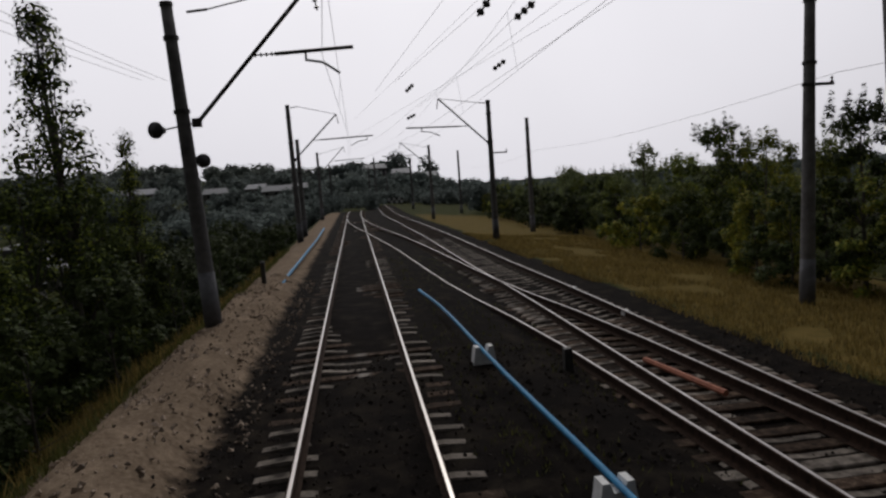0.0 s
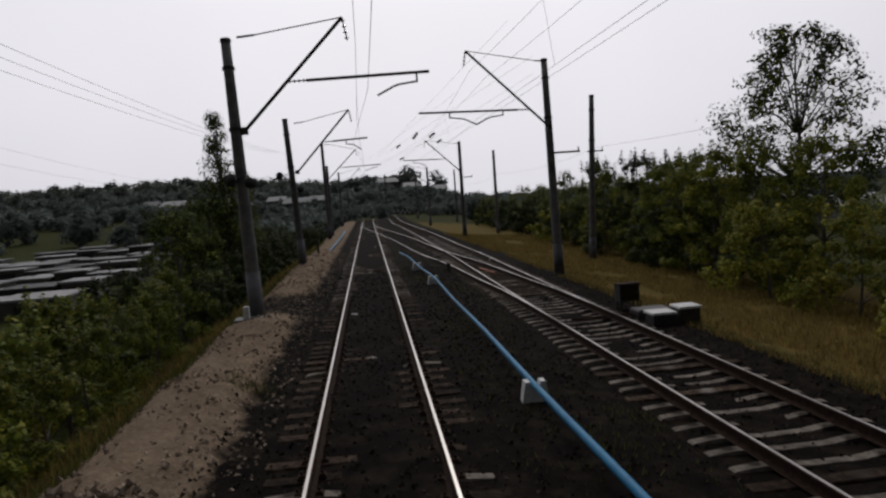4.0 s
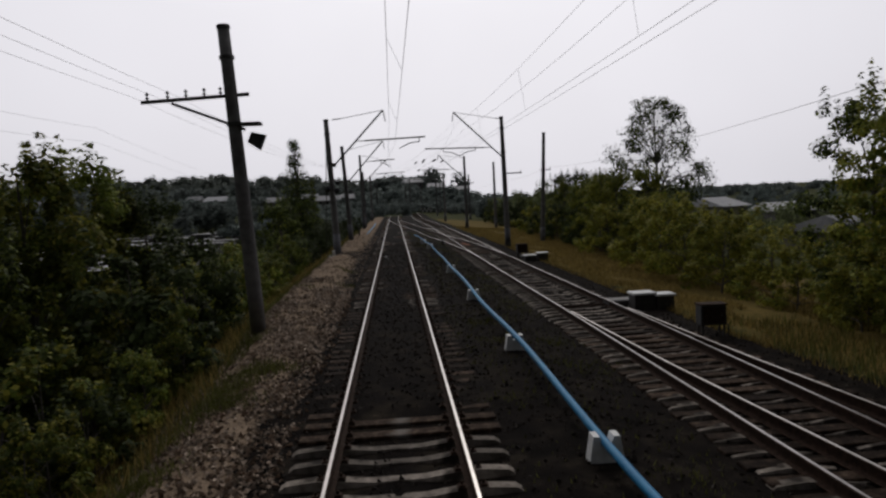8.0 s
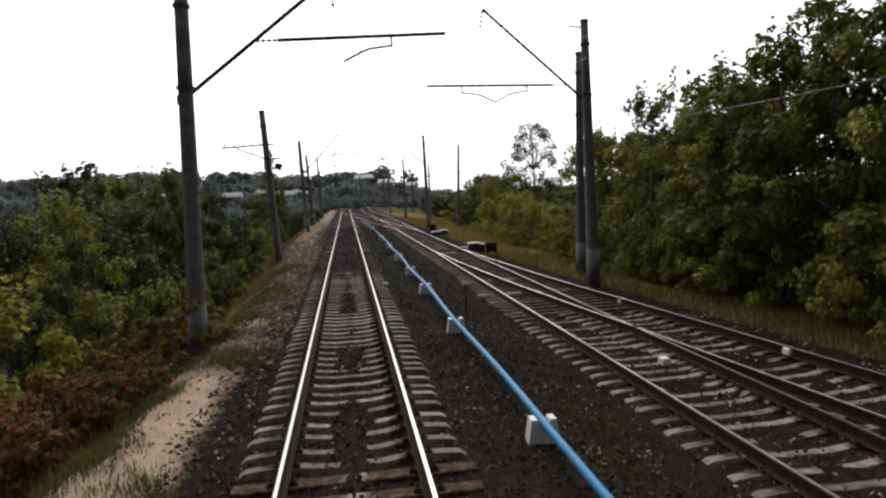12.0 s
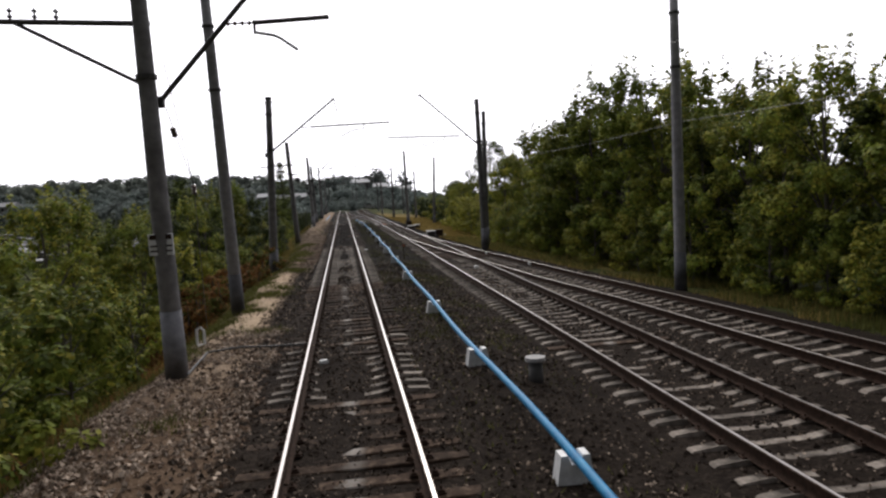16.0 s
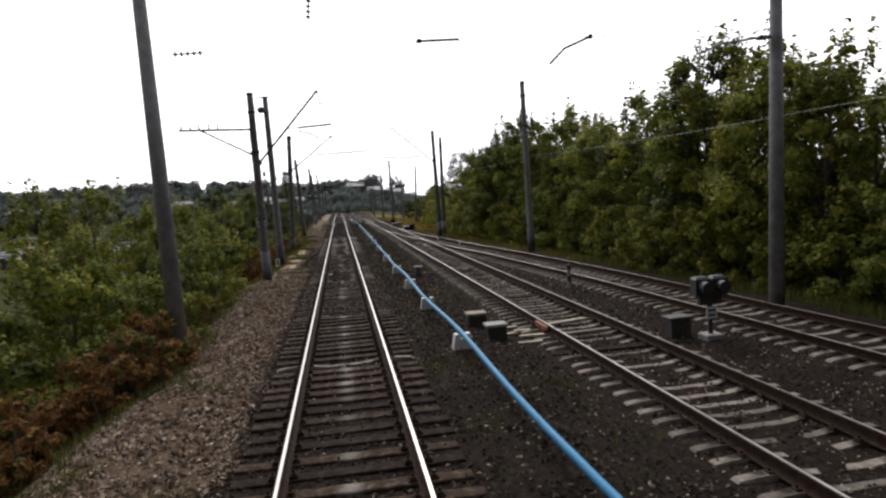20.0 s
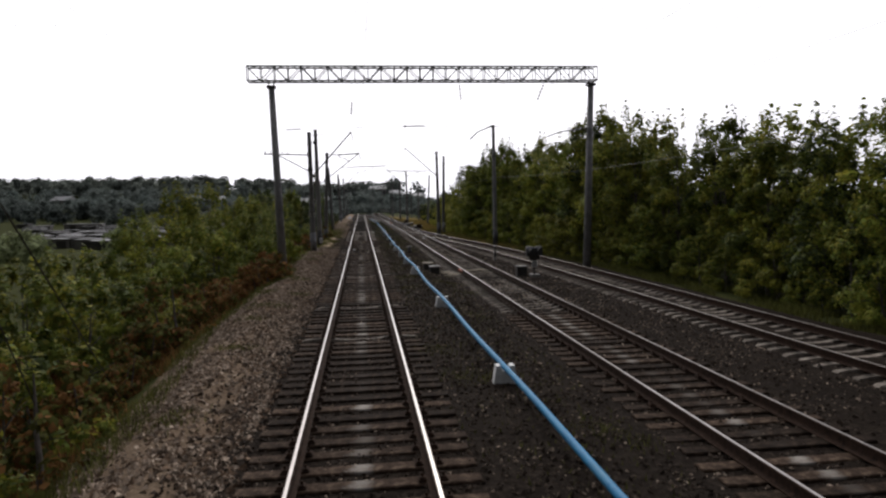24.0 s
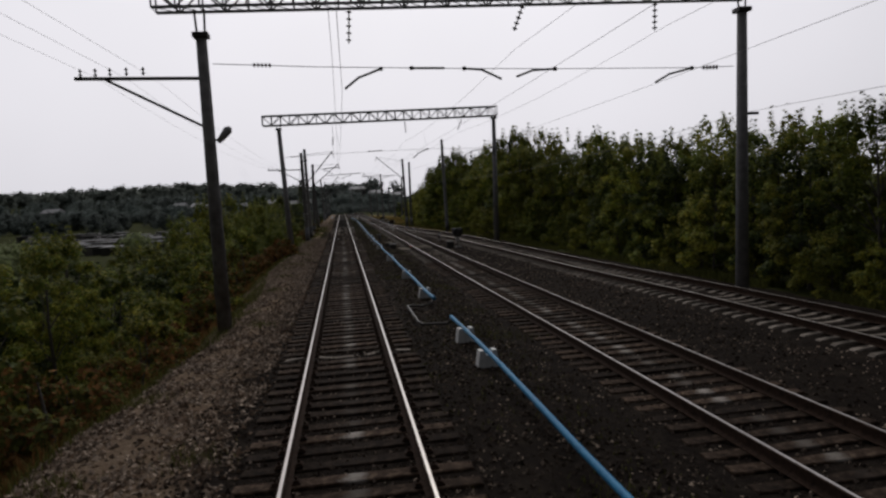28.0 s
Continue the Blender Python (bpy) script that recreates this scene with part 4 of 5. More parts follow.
def saddle_block():
    s = Shape()
    prof = [(-0.22, 0), (0.22, 0), (0.16, 0.37), (0.085, 0.37), (0.05, 0.27), (-0.05, 0.27), (-0.085, 0.37), (-0.16, 0.37)]
    n = len(prof)
    v = [(x, -0.1, z) for x, z in prof] + [(x, 0.1, z) for x, z in prof]
    f = [(i, (i + 1) % n, (i + 1) % n + n, i + n) for i in range(n)]
    f += [(0, 1, 4, 5), (1, 2, 3, 4), (0, 5, 6, 7)]
    f += [tuple(i + n for i in q[::-1]) for q in [(0, 1, 4, 5), (1, 2, 3, 4), (0, 5, 6, 7)]]
    return s.add(v, f)


block = tagged(new("pipe_block", saddle_block().mesh("pipe_block", WHITE)), "white trapezoid concrete saddle block under the blue pipe", "pipe block", "pipe blocks")
BLOCK_Y = [10.6, 4.9, -10.3, -18.5, -25.8, -31.9, -37.1, -43.3, -50.4, -58.2, -64.2, -69.5, -74.15, -79.6, -89.5, -98.4, -104.3, -111.6, -113.9, -122.5]
for i, y in enumerate(BLOCK_Y):
    x = table(PIPE[::-1], y)
    m = pose(x, y, -0.28, 0, 0, random.uniform(-6, 6))
    if i:
        copy_thing(block, m)
    else:
        block.matrix_basis = m


# ---- switch gear and boxes ----
def relay_cabinet(at, turn=0):
    k = 0.76
    ob = thing("relay_cabinet", "dark rusty relay cabinet on steel legs beside the points", "cabinet", at, turn, "relay cabinets")
    part("body", Shape().box(-0.38, 0.38, -0.22, 0.22, 0.35, 0.95, 0.03), BLACK, ob)
    part("lid", Shape().box(-0.41, 0.41, -0.25, 0.25, 0.952, 0.99, 0.01), RUST, ob)
    for x in (-0.32, 0.32):
        for y in (-0.17, 0.17):
            part("leg", Shape().box(x - 0.025, x + 0.025, y - 0.025, y + 0.025, -0.1, 0.35), STEEL, ob)
    part("door", Shape().box(-0.32, 0.32, -0.235, -0.222, 0.4, 0.9), RUST, ob)
    part("handle", Shape().box(0.22, 0.26, -0.25, -0.236, 0.6, 0.72), STEEL, ob)
    ob.matrix_basis = ob.matrix_basis @ Matrix.Diagonal((k, k, k, 1))
    part("cable", Shape().tube([(0.4, 0, 0.4), (0.52, 0, 0.3), (0.55, 0.05, -0.05)], 0.025, 6), BLACK, ob)
    return ob


def cable_box(at, sx, sy, h, lid=WHITE, label="low dark junction box with a whitewashed concrete lid"):
    ob = thing("junction_box", label, "junction box", at, 0, "junction boxes")
    part("body", Shape().box(-sx / 2, sx / 2, -sy / 2, sy / 2, -0.05, h, 0.01), STEEL, ob)
    part("lid", Shape().box(-sx / 2 - 0.04, sx / 2 + 0.04, -sy / 2 - 0.04, sy / 2 + 0.04, h + 0.001, h + 0.06, 0.015), lid, ob)
    return ob


def ground_at(x, y):
    return (x, y, ground_height(x, y))


relay_cabinet(ground_at(7.0, -2.3), 5)
relay_cabinet(ground_at(7.2, -24.6), -4)
for x, y, sx, sy, h in ((7.0, -4.45, 0.55, 0.5, 0.26), (7.68, -4.4, 0.5, 0.5, 0.42), (7.08, -20.5, 0.6, 0.5, 0.42), (7.66, -20.6, 0.5, 0.45, 0.42)):
    cable_box(ground_at(x, y), sx, sy, h)
cable_box(ground_at(3.2, -77.05), 0.42, 0.36, 0.3, PLANK, "small junction box with a pale concrete lid")
cable_box(ground_at(3.36, -78.5), 0.42, 0.36, 0.3, CONCRETE, "small black junction box with a grey lid")
cable_box(ground_at(7.25, -79.4), 0.45, 0.35, 0.4, STEEL, "small dark metal junction box")


def switch_motor(at):
    ob = thing("switch_machine", "dark low switch machine beside the points", "switch machine", at)
    part("case", Shape().box(-0.55, 0.35, -0.3, 0.3, -0.05, 0.22, 0.04), STEEL, ob)
    part("rod", Shape().tube([(-0.5, 0.1, 0.08), (-2.2, 0.1, 0.06)], 0.025, 6), RUST, ob)
    part("rod", Shape().tube([(-0.5, -0.15, 0.08), (-2.2, -0.15, 0.06)], 0.02, 6), RUST, ob)


switch_motor(ground_at(7.3, -3.4))
switch_motor(ground_at(6.77, -19.85))


def dwarf_signal(at):
    ob = thing("dwarf_signal", "dark dwarf railway signal with two lamps on a post", "signal", at)
    part("post", Shape().tube([(0, 0, -0.1), (0, 0, 0.75)], 0.05, 10), STEEL, ob)
    part("foot", Shape().box(-0.2, 0.2, -0.2, 0.2, -0.1, 0.12, 0.02), CONCRETE, ob)
    for x in (-0.19, 0.19):
        h = part("lamp_head", Shape().box(x - 0.17, x + 0.17, -0.12, 0.14, 0.95, 1.35, 0.05), BLACK, ob)
        part("hood", Shape().tube([(x, -0.12, 1.15), (x, -0.32, 1.14)], [0.12, 0.13], 12), BLACK, ob)
    part("crosshead", Shape().box(-0.25, 0.25, -0.06, 0.06, 0.75, 0.95), STEEL, ob)
    part("number_plate", Shape().box(-0.12, 0.12, -0.075, -0.062, 0.45, 0.7), WHITE, ob)
    for i in range(2):
        part("bar", Shape().box(-0.08, 0.08, -0.08, -0.076, 0.5 + i * 0.1, 0.55 + i * 0.1), BLACK, ob)


dwarf_signal(ground_at(7.72, -79.95))


def striped_post(at, h=0.8):
    ob = thing("marker_post", "short black and white banded marker post", "marker post", at)
    for i in range(4):
        part("band", Shape().tube([(0, 0, h * i / 4), (0, 0, h * (i + 1) / 4)], 0.07, 10), CONCRETE if i % 2 == 0 else BLACK, ob)


striped_post(ground_at(7.7, -70.9))
stub = thing("concrete_stub", "short concrete pipe stub with a round cap beside the pipe", "stub", ground_at(3.12, -65.4))
part("body", Shape().tube([(0, 0, -0.1), (0, 0, 0.36)], [0.13, 0.12], 14), POLE, stub, smooth=True)
part("cap", Shape().tube([(0, 0, 0.361), (0, 0, 0.42)], [0.18, 0.17], 14), CONCRETE, stub)
cable = [(-2.95, -63.5), (-2.9, -61.8), (-2.3, -61.4), (-1.6, -61.3), (-0.85, -61.4)]
tagged(new("bond_cable", Shape().tube([(x, y, ground_height(x, y) + 0.05) for x, y in cable], 0.022, 6).mesh("bond_cable", BLACK)), "black bond cable from a mast to the rail", "cable")
for x, y, h in ((-3.1, 22.3, 0.75), (3.5, 10.1, 0.4)):
    tagged(new("stump_post", Shape().box(x - 0.07, x + 0.07, y - 0.07, y + 0.07, ground_height(x, y) - 0.1, ground_height(x, y) + h, 0.015).mesh("stump_post", STEEL)), "short dark steel stump beside the track", "post")

stake = thing("stake", "thin rusty steel stake standing in the ballast", "stake", ground_at(3.05, -40.9))
part("rod", Shape().tube([(0, 0, -0.2), (0.02, 0, 0.8)], 0.018, 6), RUST, stake)
part("tag", Shape().box(-0.05, 0.07, -0.025, -0.019, 0.62, 0.72), ORANGE, stake, "faded red tag")
for x, y, turn, label in ((-0.48, -63.2, 20, "small whitewashed marker lying on a sleeper"), (-0.5, -1.15, -15, "small whitewashed marker lying on a sleeper"), (8.56, -17.6, 10, "pale concrete slab lying in the dry grass"), (1.3, -34.6, 40, "small whitewashed marker lying on a sleeper")):
    size = 0.17 if x > 5 else 0.08
    ob = tagged(new("slab" if x > 5 else "marker", Shape().box(-size, size, -size * 0.6, size * 0.6, 0, 0.07, 0.01).mesh("marker", WHITE)), label, "marker")
    ob.matrix_basis = pose(x, y, -0.18 if x < 5 else ground_height(x, y), 0, 0, turn)


def checker_board(at):
    ob = thing("checkered_barrier", "black and white checkered barrier board across the line end", "barrier", at)
    for i in range(6):
        for j in range(2):
            part("panel", Shape().box(-1.5 + i * 0.5, -1.0 + i * 0.5, -0.03, 0.03, 0.5 + j * 0.5, 1.0 + j * 0.5), WHITE if (i + j) % 2 else BLACK, ob)
    for x in (-1.2, 1.2):
        part("post", Shape().box(x - 0.06, x + 0.06, 0.031, 0.13, -0.2, 1.4), STEEL, ob)


checker_board((8.2, 135.3, ground_height(8.2, 135.3)))


def rail_clamp(x, y, z):
    tagged(new("rail_clamp", Shape().box(x - 0.08, x + 0.08, y - 0.1, y + 0.1, z - 0.14, z - 0.02, 0.02).mesh("rail_clamp", WHITE)), "whitewashed clamp on a rail joint", "rail clamp", group="rail clamps")


for y in (18.01, 14.11):
    rail_clamp(table(T2, y) + SIDE + 0.06, y, Z2)
for x, y in ((table(T3, -40.3) + SIDE + 0.05, -40.3), (table(T3, -46.9) + SIDE, -46.9), (table(T2, -46.8) + SIDE - 0.6, -46.8)):
    rail_clamp(x, y, Z2)

# rusty rail lengths and rods lying at the points
for x0, y0, x1, y1 in ((4.92, 10.2, 5.22, 8.05),):
    z = Z2 - 0.13
    tagged(new("loose_rail", Shape().tube([(x0, y0, z + 0.03), (x1, y1, z + 0.03)], 0.05, 6).mesh("loose_rail", ORANGE)), "rust-red steel bar lying between the rails", "steel bar")
tagged(new("pit_lid", Shape().box(-3.6, -2.9, -2.25, -1.65, ground_height(-3.2, -1.95) - 0.05, ground_height(-3.2, -1.95) + 0.08, 0.02).mesh("pit_lid", BLACK)), "black pit lid at a mast foot", "lid")
tagged(new("white_post", Shape().box(-3.35, -3.2, -2.15, -2.0, ground_height(-3.2, -2.05) + 0.08, ground_height(-3.2, -2.05) + 0.4, 0.02).mesh("white_post", WHITE)), "small white stub post on a pit lid", "post")
tagged(new("fish_plate", Shape().box(4.67, 4.73, -78.0, -77.1, Z2 - 0.15, Z2 - 0.03, 0.01).mesh("fish_plate", ORANGE)), "rust-orange fish plate on a rail joint", "fish plate")
rp = random.Random(17)
for x, y, ln, turn in ((4.01, -76.92, 0.5, 12), (4.27, -77.31, 0.4, -15), (4.37, -78.07, 0.7, 4), (5.41, -77.02, 1.1, 5), (5.52, -78.36, 1.2, 3), (4.06, -78.74, 0.6, -8), (6.35, -76.54, 0.6, 20), (3.9, -77.69, 0.35, 40)):
    ob = tagged(new("plank", Shape().box(-ln / 2, ln / 2, -0.07, 0.07, 0, 0.04, 0.006).mesh("plank", PLANK)), "pale wooden plank lying on the ballast", "plank", group="loose planks")
    ob.matrix_basis = pose(x, y, ground_height(x, y) + (0.06 if 4.8 < x < 6.2 else 0.01), rp.uniform(-4, 4), rp.uniform(-4, 4), turn)

# ---- plants ----
def leaf_mesh(name, clumps, leaves, size, mats, trunk=None, seed=0, far_frac=0.0):
    """Leaves on the shells of many small clumps (x, y, z, r), with limbs to them from the trunk line (foot, head, r0)."""
    rng = np.random.default_rng(seed)
    c = np.array(clumps)
    if c.shape[1] == 4:
        c = np.concatenate([c, c[:, :3]], 1)
    vol = c[:, 3] ** 2
    pick = rng.choice(len(c), leaves, p=vol / vol.sum())
    d = rng.normal(size=(leaves, 3))
    d /= np.linalg.norm(d, axis=1)[:, None]
    rad = c[pick, 3] * rng.uniform(0.45, 1.1, leaves)
    mid = c[pick, :3] + d * rad[:, None] * np.array([1, 1, 0.85])
    out = mid - c[pick, 4:7]
    out /= np.linalg.norm(out, axis=1)[:, None] + 1e-6
    nrm = d * 0.5 + out + rng.normal(scale=0.38, size=(leaves, 3)) + np.array([0, 0, 0.2])
    nrm /= np.linalg.norm(nrm, axis=1)[:, None]
    a = np.cross(nrm, rng.normal(size=(leaves, 3)))
    a /= np.linalg.norm(a, axis=1)[:, None] + 1e-9
    b = np.cross(nrm, a)
    ln = size * rng.uniform(0.6, 1.35, leaves)[:, None]
    wd = ln * 0.36
    v = np.stack([mid - a * ln * 0.5, mid + b * wd - nrm * ln * 0.06, mid + a * ln * 0.55, mid - b * wd - nrm * ln * 0.06], 1).reshape(-1, 3)
    me = bpy.data.meshes.new(name)
    me.vertices.add(leaves * 4)
    me.vertices.foreach_set("co", v.ravel())
    me.loops.add(leaves * 4)
    me.loops.foreach_set("vertex_index", np.arange(leaves * 4))
    me.polygons.add(leaves)
    me.polygons.foreach_set("loop_start", np.arange(leaves) * 4)
    for m in mats:
        me.materials.append(m)
    me.polygons.foreach_set("material_index", (rng.random(leaves) < far_frac).astype(np.int32))
    me.update()
    me.validate()
    return me


def limbs_mesh(name, trunk_pts, radii, ends):
    s = Shape().tube(trunk_pts, radii, 8)
    n = len(trunk_pts)
    for e in ends:
        e = Vector(e)
        best = min(range(1, n), key=lambda i: abs(trunk_pts[i][2] - (e.z * 0.72)))
        a = Vector(trunk_pts[best])
        m = a.lerp(e, 0.55) + Vector((0, 0, 0.12 * (e - a).length))
        s.tube([a, m, e], [radii[best] * 0.55, radii[best] * 0.3, radii[best] * 0.1], 5)
    return s.mesh(name, BARK)


# height, spread, lumps, lump size, leaves, leaf length
KINDS = {"shrub": (2.8, 3.7, 1.3, 1.8, 11, 0.66, 3600, 0.13), "dark": (2.8, 3.7, 1.3, 1.8, 11, 0.66, 3600, 0.13), "pale": (2.8, 3.4, 1.5, 1.9, 14, 0.62, 4500, 0.12),
         "tall": (7.0, 9.0, 1.8, 2.5, 20, 1.0, 9500, 0.15), "gloom": (7.0, 9.0, 1.8, 2.5, 20, 1.0, 9500, 0.15), "mid": (7.0, 9.0, 1.8, 2.5, 20, 1.0, 9500, 0.15), "birch": (8.6, 9.4, 2.9, 3.2, 95, 0.6, 12000, 0.12), "spire": (10.0, 11.0, 2.1, 2.3, 110, 0.45, 9500, 0.11), "red": (0.9, 1.3, 0.6, 0.9, 8, 0.34, 1300, 0.09)}


def make_tree(kind, seed, light=False):
    """Crown and limbs of one plant with its foot at the origin; returns (crown mesh, limb mesh). The light one stands further off."""
    rnd = random.Random(seed)
    h0, h1, w0, w1, n, lump, leaves, size = KINDS[kind]
    if light:
        leaves, size = int(leaves * 0.45), size * 1.4
    h, w = rnd.uniform(h0, h1), rnd.uniform(w0, w1)
    lean = (rnd.uniform(-0.3, 0.3), rnd.uniform(-0.3, 0.3))
    low = {"birch": 0.28, "spire": 0.12}.get(kind, 0.1)
    clumps, mids = [], []
    for i in range(n):
        k = low + (0.97 - low) * (i + rnd.random()) / n
        if kind == "spire":
            reach = w * (1.02 - k)
        elif kind == "birch":
            reach = w * math.sin(math.pi * min(1, 0.12 + 0.82 * k))
        else:
            reach = w * math.sin(math.pi * min(0.95, 0.28 + 0.64 * k)) ** 0.7
        a, r = i * 2.4 + rnd.uniform(-0.5, 0.5), reach * rnd.uniform(0.55, 0.95)
        big = lump * rnd.uniform(0.65, 1.2) * (1.15 - 0.5 * k)
        mx, my, mz = lean[0] * k + r * math.cos(a), lean[1] * k + r * math.sin(a), h * k * rnd.uniform(0.93, 1.03)
        mids.append((mx, my, mz))
        for j in range(7):
            u, b = rnd.uniform(-0.7, 1), rnd.uniform(0, 6.283)
            q = math.sqrt(1 - u * u) * big * 0.72
            clumps.append((mx + q * math.cos(b), my + q * math.sin(b), mz + u * big * 0.62, big * (rnd.uniform(0.3, 0.5) if kind not in ("birch", "spire") else rnd.uniform(0.6, 1.0)), mx, my, mz - big * 0.2))
    if kind in ("shrub", "tall", "mid", "gloom", "dark", "pale"):
        for i in range(15 if kind in ("tall", "mid", "gloom") else 9):  # upright shoots along the outline
            a, r = rnd.uniform(0, 2 * math.pi), w * rnd.uniform(0.1, 0.7)
            z = h * rnd.uniform(0.8, 0.98)
            x, y = r * math.cos(a), r * math.sin(a)
            for j in range(4):
                clumps.append((x + 0.03 * j, y, z + (0.3 if kind in ("tall", "mid", "gloom") else 0.2) * j, (0.3 if kind in ("tall", "mid", "gloom") else 0.2) - 0.055 * j, x, y, z - 0.5))
    mats = {"dark": [LEAF_DARK_SHADED, LEAF_DARK_SHADED], "shrub": [LEAF, LEAF_YELLOW], "pale": [LEAF, LEAF_YELLOW], "tall": [LEAF, LEAF_YELLOW], "mid": [LEAF_MID_HAZE, LEAF], "gloom": [LEAF_DARK_SHADED, LEAF], "birch": [LEAF_DARK_SHADED, LEAF], "spire": [LEAF_DARK_SHADED, LEAF], "red": [RED_WEED, GREEN_GRASS]}[kind]
    crown = leaf_mesh("crown", clumps, leaves, size, mats, seed=seed, far_frac=0.75 if kind == "pale" else rnd.choice((0.05, 0.2, 0.4, 0.7)))
    k = 0.05 if h < 4 else 0.13
    pts = [(lean[0] * i / 5 + rnd.uniform(-0.06, 0.06) * (i > 0), lean[1] * i / 5, -0.3 + (h * 0.92 + 0.3) * i / 5) for i in range(6)]
    return crown, limbs_mesh("trunk", pts, [k * (1 - 0.17 * i) for i in range(6)], [] if kind == "red" else mids[:: 2 if light or n > 30 else 1])


LABELS = {"dark": ("dense dark green trackside shrub, shade in its leaf colour", "shrub", "trackside shrubs"), "shrub": ("leafy green trackside shrub with yellowing tips", "shrub", "trackside shrubs"), "tall": ("tall leafy deciduous tree with dense green crown", "tree", "trees beside the line"),
          "gloom": ("dark leafy young tree on the bank, shade in its leaf colour", "tree", "trees beside the line"), "mid": ("deciduous tree beside the line, grey-green with haze in its colour", "tree", "trees beside the line"), "birch": ("tall open birch tree with sparse dark leaves", "tree", "trees beside the line"), "spire": ("slender pointed young tree with sparse leaves", "tree", "trees beside the line"),
          "pale": ("rounded yellow-green bush on the dry verge", "shrub", "trackside shrubs"),
          "red": ("reddish-brown withered weed clump on the bank", "weed", "withered weeds")}
STOCK = {}


def plant(kind, x, y, scale=1.0, tall=1.0, dz=0.0, light=False):
    stock = STOCK.setdefault((kind, light), [])
    limit = {"dark": 5, "shrub": 7, "pale": 4, "tall": 7, "mid": 4, "gloom": 4, "birch": 1, "spire": 2, "red": 4}[kind]
    rnd = plant.rnd
    if len(stock) < limit:
        stock.append(make_tree(kind, 100 * len(STOCK) + len(stock), light))
    crown, trunk = stock[rnd.randrange(len(stock))] if len(stock) == limit else stock[-1]
    label, cat, group = LABELS[kind]
    ob = thing("tree" if kind in ("tall", "mid", "gloom", "birch", "spire") else "weed_clump" if kind == "red" else "shrub", label, cat, group=group)
    ob.matrix_basis = pose(x, y, ground_height(x, y) + dz, 0, 0, rnd.uniform(0, 360)) @ Matrix.Diagonal((scale, scale, scale * tall, 1))
    part("crown", crown, [], ob)
    part("trunk", trunk, [], ob)
    return ob


plant.rnd = random.Random(5)
rv = random.Random(11)

TREE_ROW = [(-130, 0.64), (-104, 0.7), (-95, 0.8), (-88, 0.84), (-80, 0.82), (-75, 0.86), (-69, 1.08), (-64, 1.05), (-58, 0.94), (-53, 0.9), (-47, 1.04), (-42, 1.24), (-36, 1.08), (-33, 0.9)]
# right side: low row ahead, open scrub, then a high dense wall
y = 90.0
while y > 3:
    # the further trees take the haze-paled leaf
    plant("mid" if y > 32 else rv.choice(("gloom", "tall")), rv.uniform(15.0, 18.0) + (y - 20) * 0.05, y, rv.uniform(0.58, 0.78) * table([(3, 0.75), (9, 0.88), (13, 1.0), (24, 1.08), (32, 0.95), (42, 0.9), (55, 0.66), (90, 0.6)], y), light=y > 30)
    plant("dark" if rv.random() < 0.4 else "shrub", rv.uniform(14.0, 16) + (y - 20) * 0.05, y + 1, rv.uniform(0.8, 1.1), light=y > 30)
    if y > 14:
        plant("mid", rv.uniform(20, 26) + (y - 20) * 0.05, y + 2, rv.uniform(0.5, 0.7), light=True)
    y -= rv.uniform(2.2, 3.2)
plant("birch", 18.2, 7.0, 1.21)
for x, y, k in ((12.3, -8.3, 1.12), (13.6, -7.0, 1.0), (12.1, -12.2, 1.05), (13.4, -13.2, 0.95), (11.9, -15.4, 0.92), (12.6, -17.6, 0.8), (13.6, -2.6, 1.0), (12.9, 0.4, 1.0), (14.6, -4.6, 1.05), (14.4, -10.2, 0.9), (12.0, -20.0, 0.72), (13.2, -21.5, 0.8), (11.7, -23.4, 0.66), (12.4, -26.0, 0.72), (11.4, -28.0, 0.6)):
    plant("pale", x, y, k)
for x, y, k in ((14.4, 3.6, 0.62), (15.2, 1.2, 0.66), (13.9, 6.0, 0.66), (14.3, 9.2, 0.62), (14.6, 12.4, 0.66)):
    plant("tall", x, y, k)
plant("tall", 12.5, -23.8, 0.8)
plant("tall", 13.9, -22.4, 0.85)
BUSH_FRONT = [(-130, 13.2), (-95, 13.0), (-84, 13.1), (-76, 12.8), (-70, 12.2), (-60, 11.9), (-48, 11.3), (-42, 10.6), (-33, 10.4)]  # foot of the bushes on the verge
y = -31.0
while y > -140:
    front = table(BUSH_FRONT, y)
    plant("tall", front + rv.uniform(1.9, 3.0), y, rv.uniform(0.78, 1.0) * table(TREE_ROW, y))
    plant("tall", rv.uniform(16, 20), y - 1, rv.uniform(0.85, 1.1) * table(TREE_ROW, y), light=True)
    plant("tall" if rv.random() < 0.6 else "gloom", rv.uniform(14.6, 16), y - 1.4, rv.uniform(0.7, 0.9) * table(TREE_ROW, y), light=True)
    plant("pale" if rv.random() < 0.45 else "shrub", front + rv.uniform(0.7, 1.4), y + 0.7, rv.uniform(0.5, 0.95))
    y -= rv.uniform(1.8, 2.5)
for i in range(8):
    plant("tall" if i % 3 else "gloom", rv.uniform(13.8, 15.4), -20.5 - i * 1.7, rv.uniform(0.66, 0.84))
    plant("tall", rv.uniform(15.5, 18.0), -21.0 - i * 1.9, rv.uniform(0.74, 0.92), light=True)
    plant("shrub", rv.uniform(11.6, 12.6), -24.0 - i * 1.6, rv.uniform(0.5, 0.8))
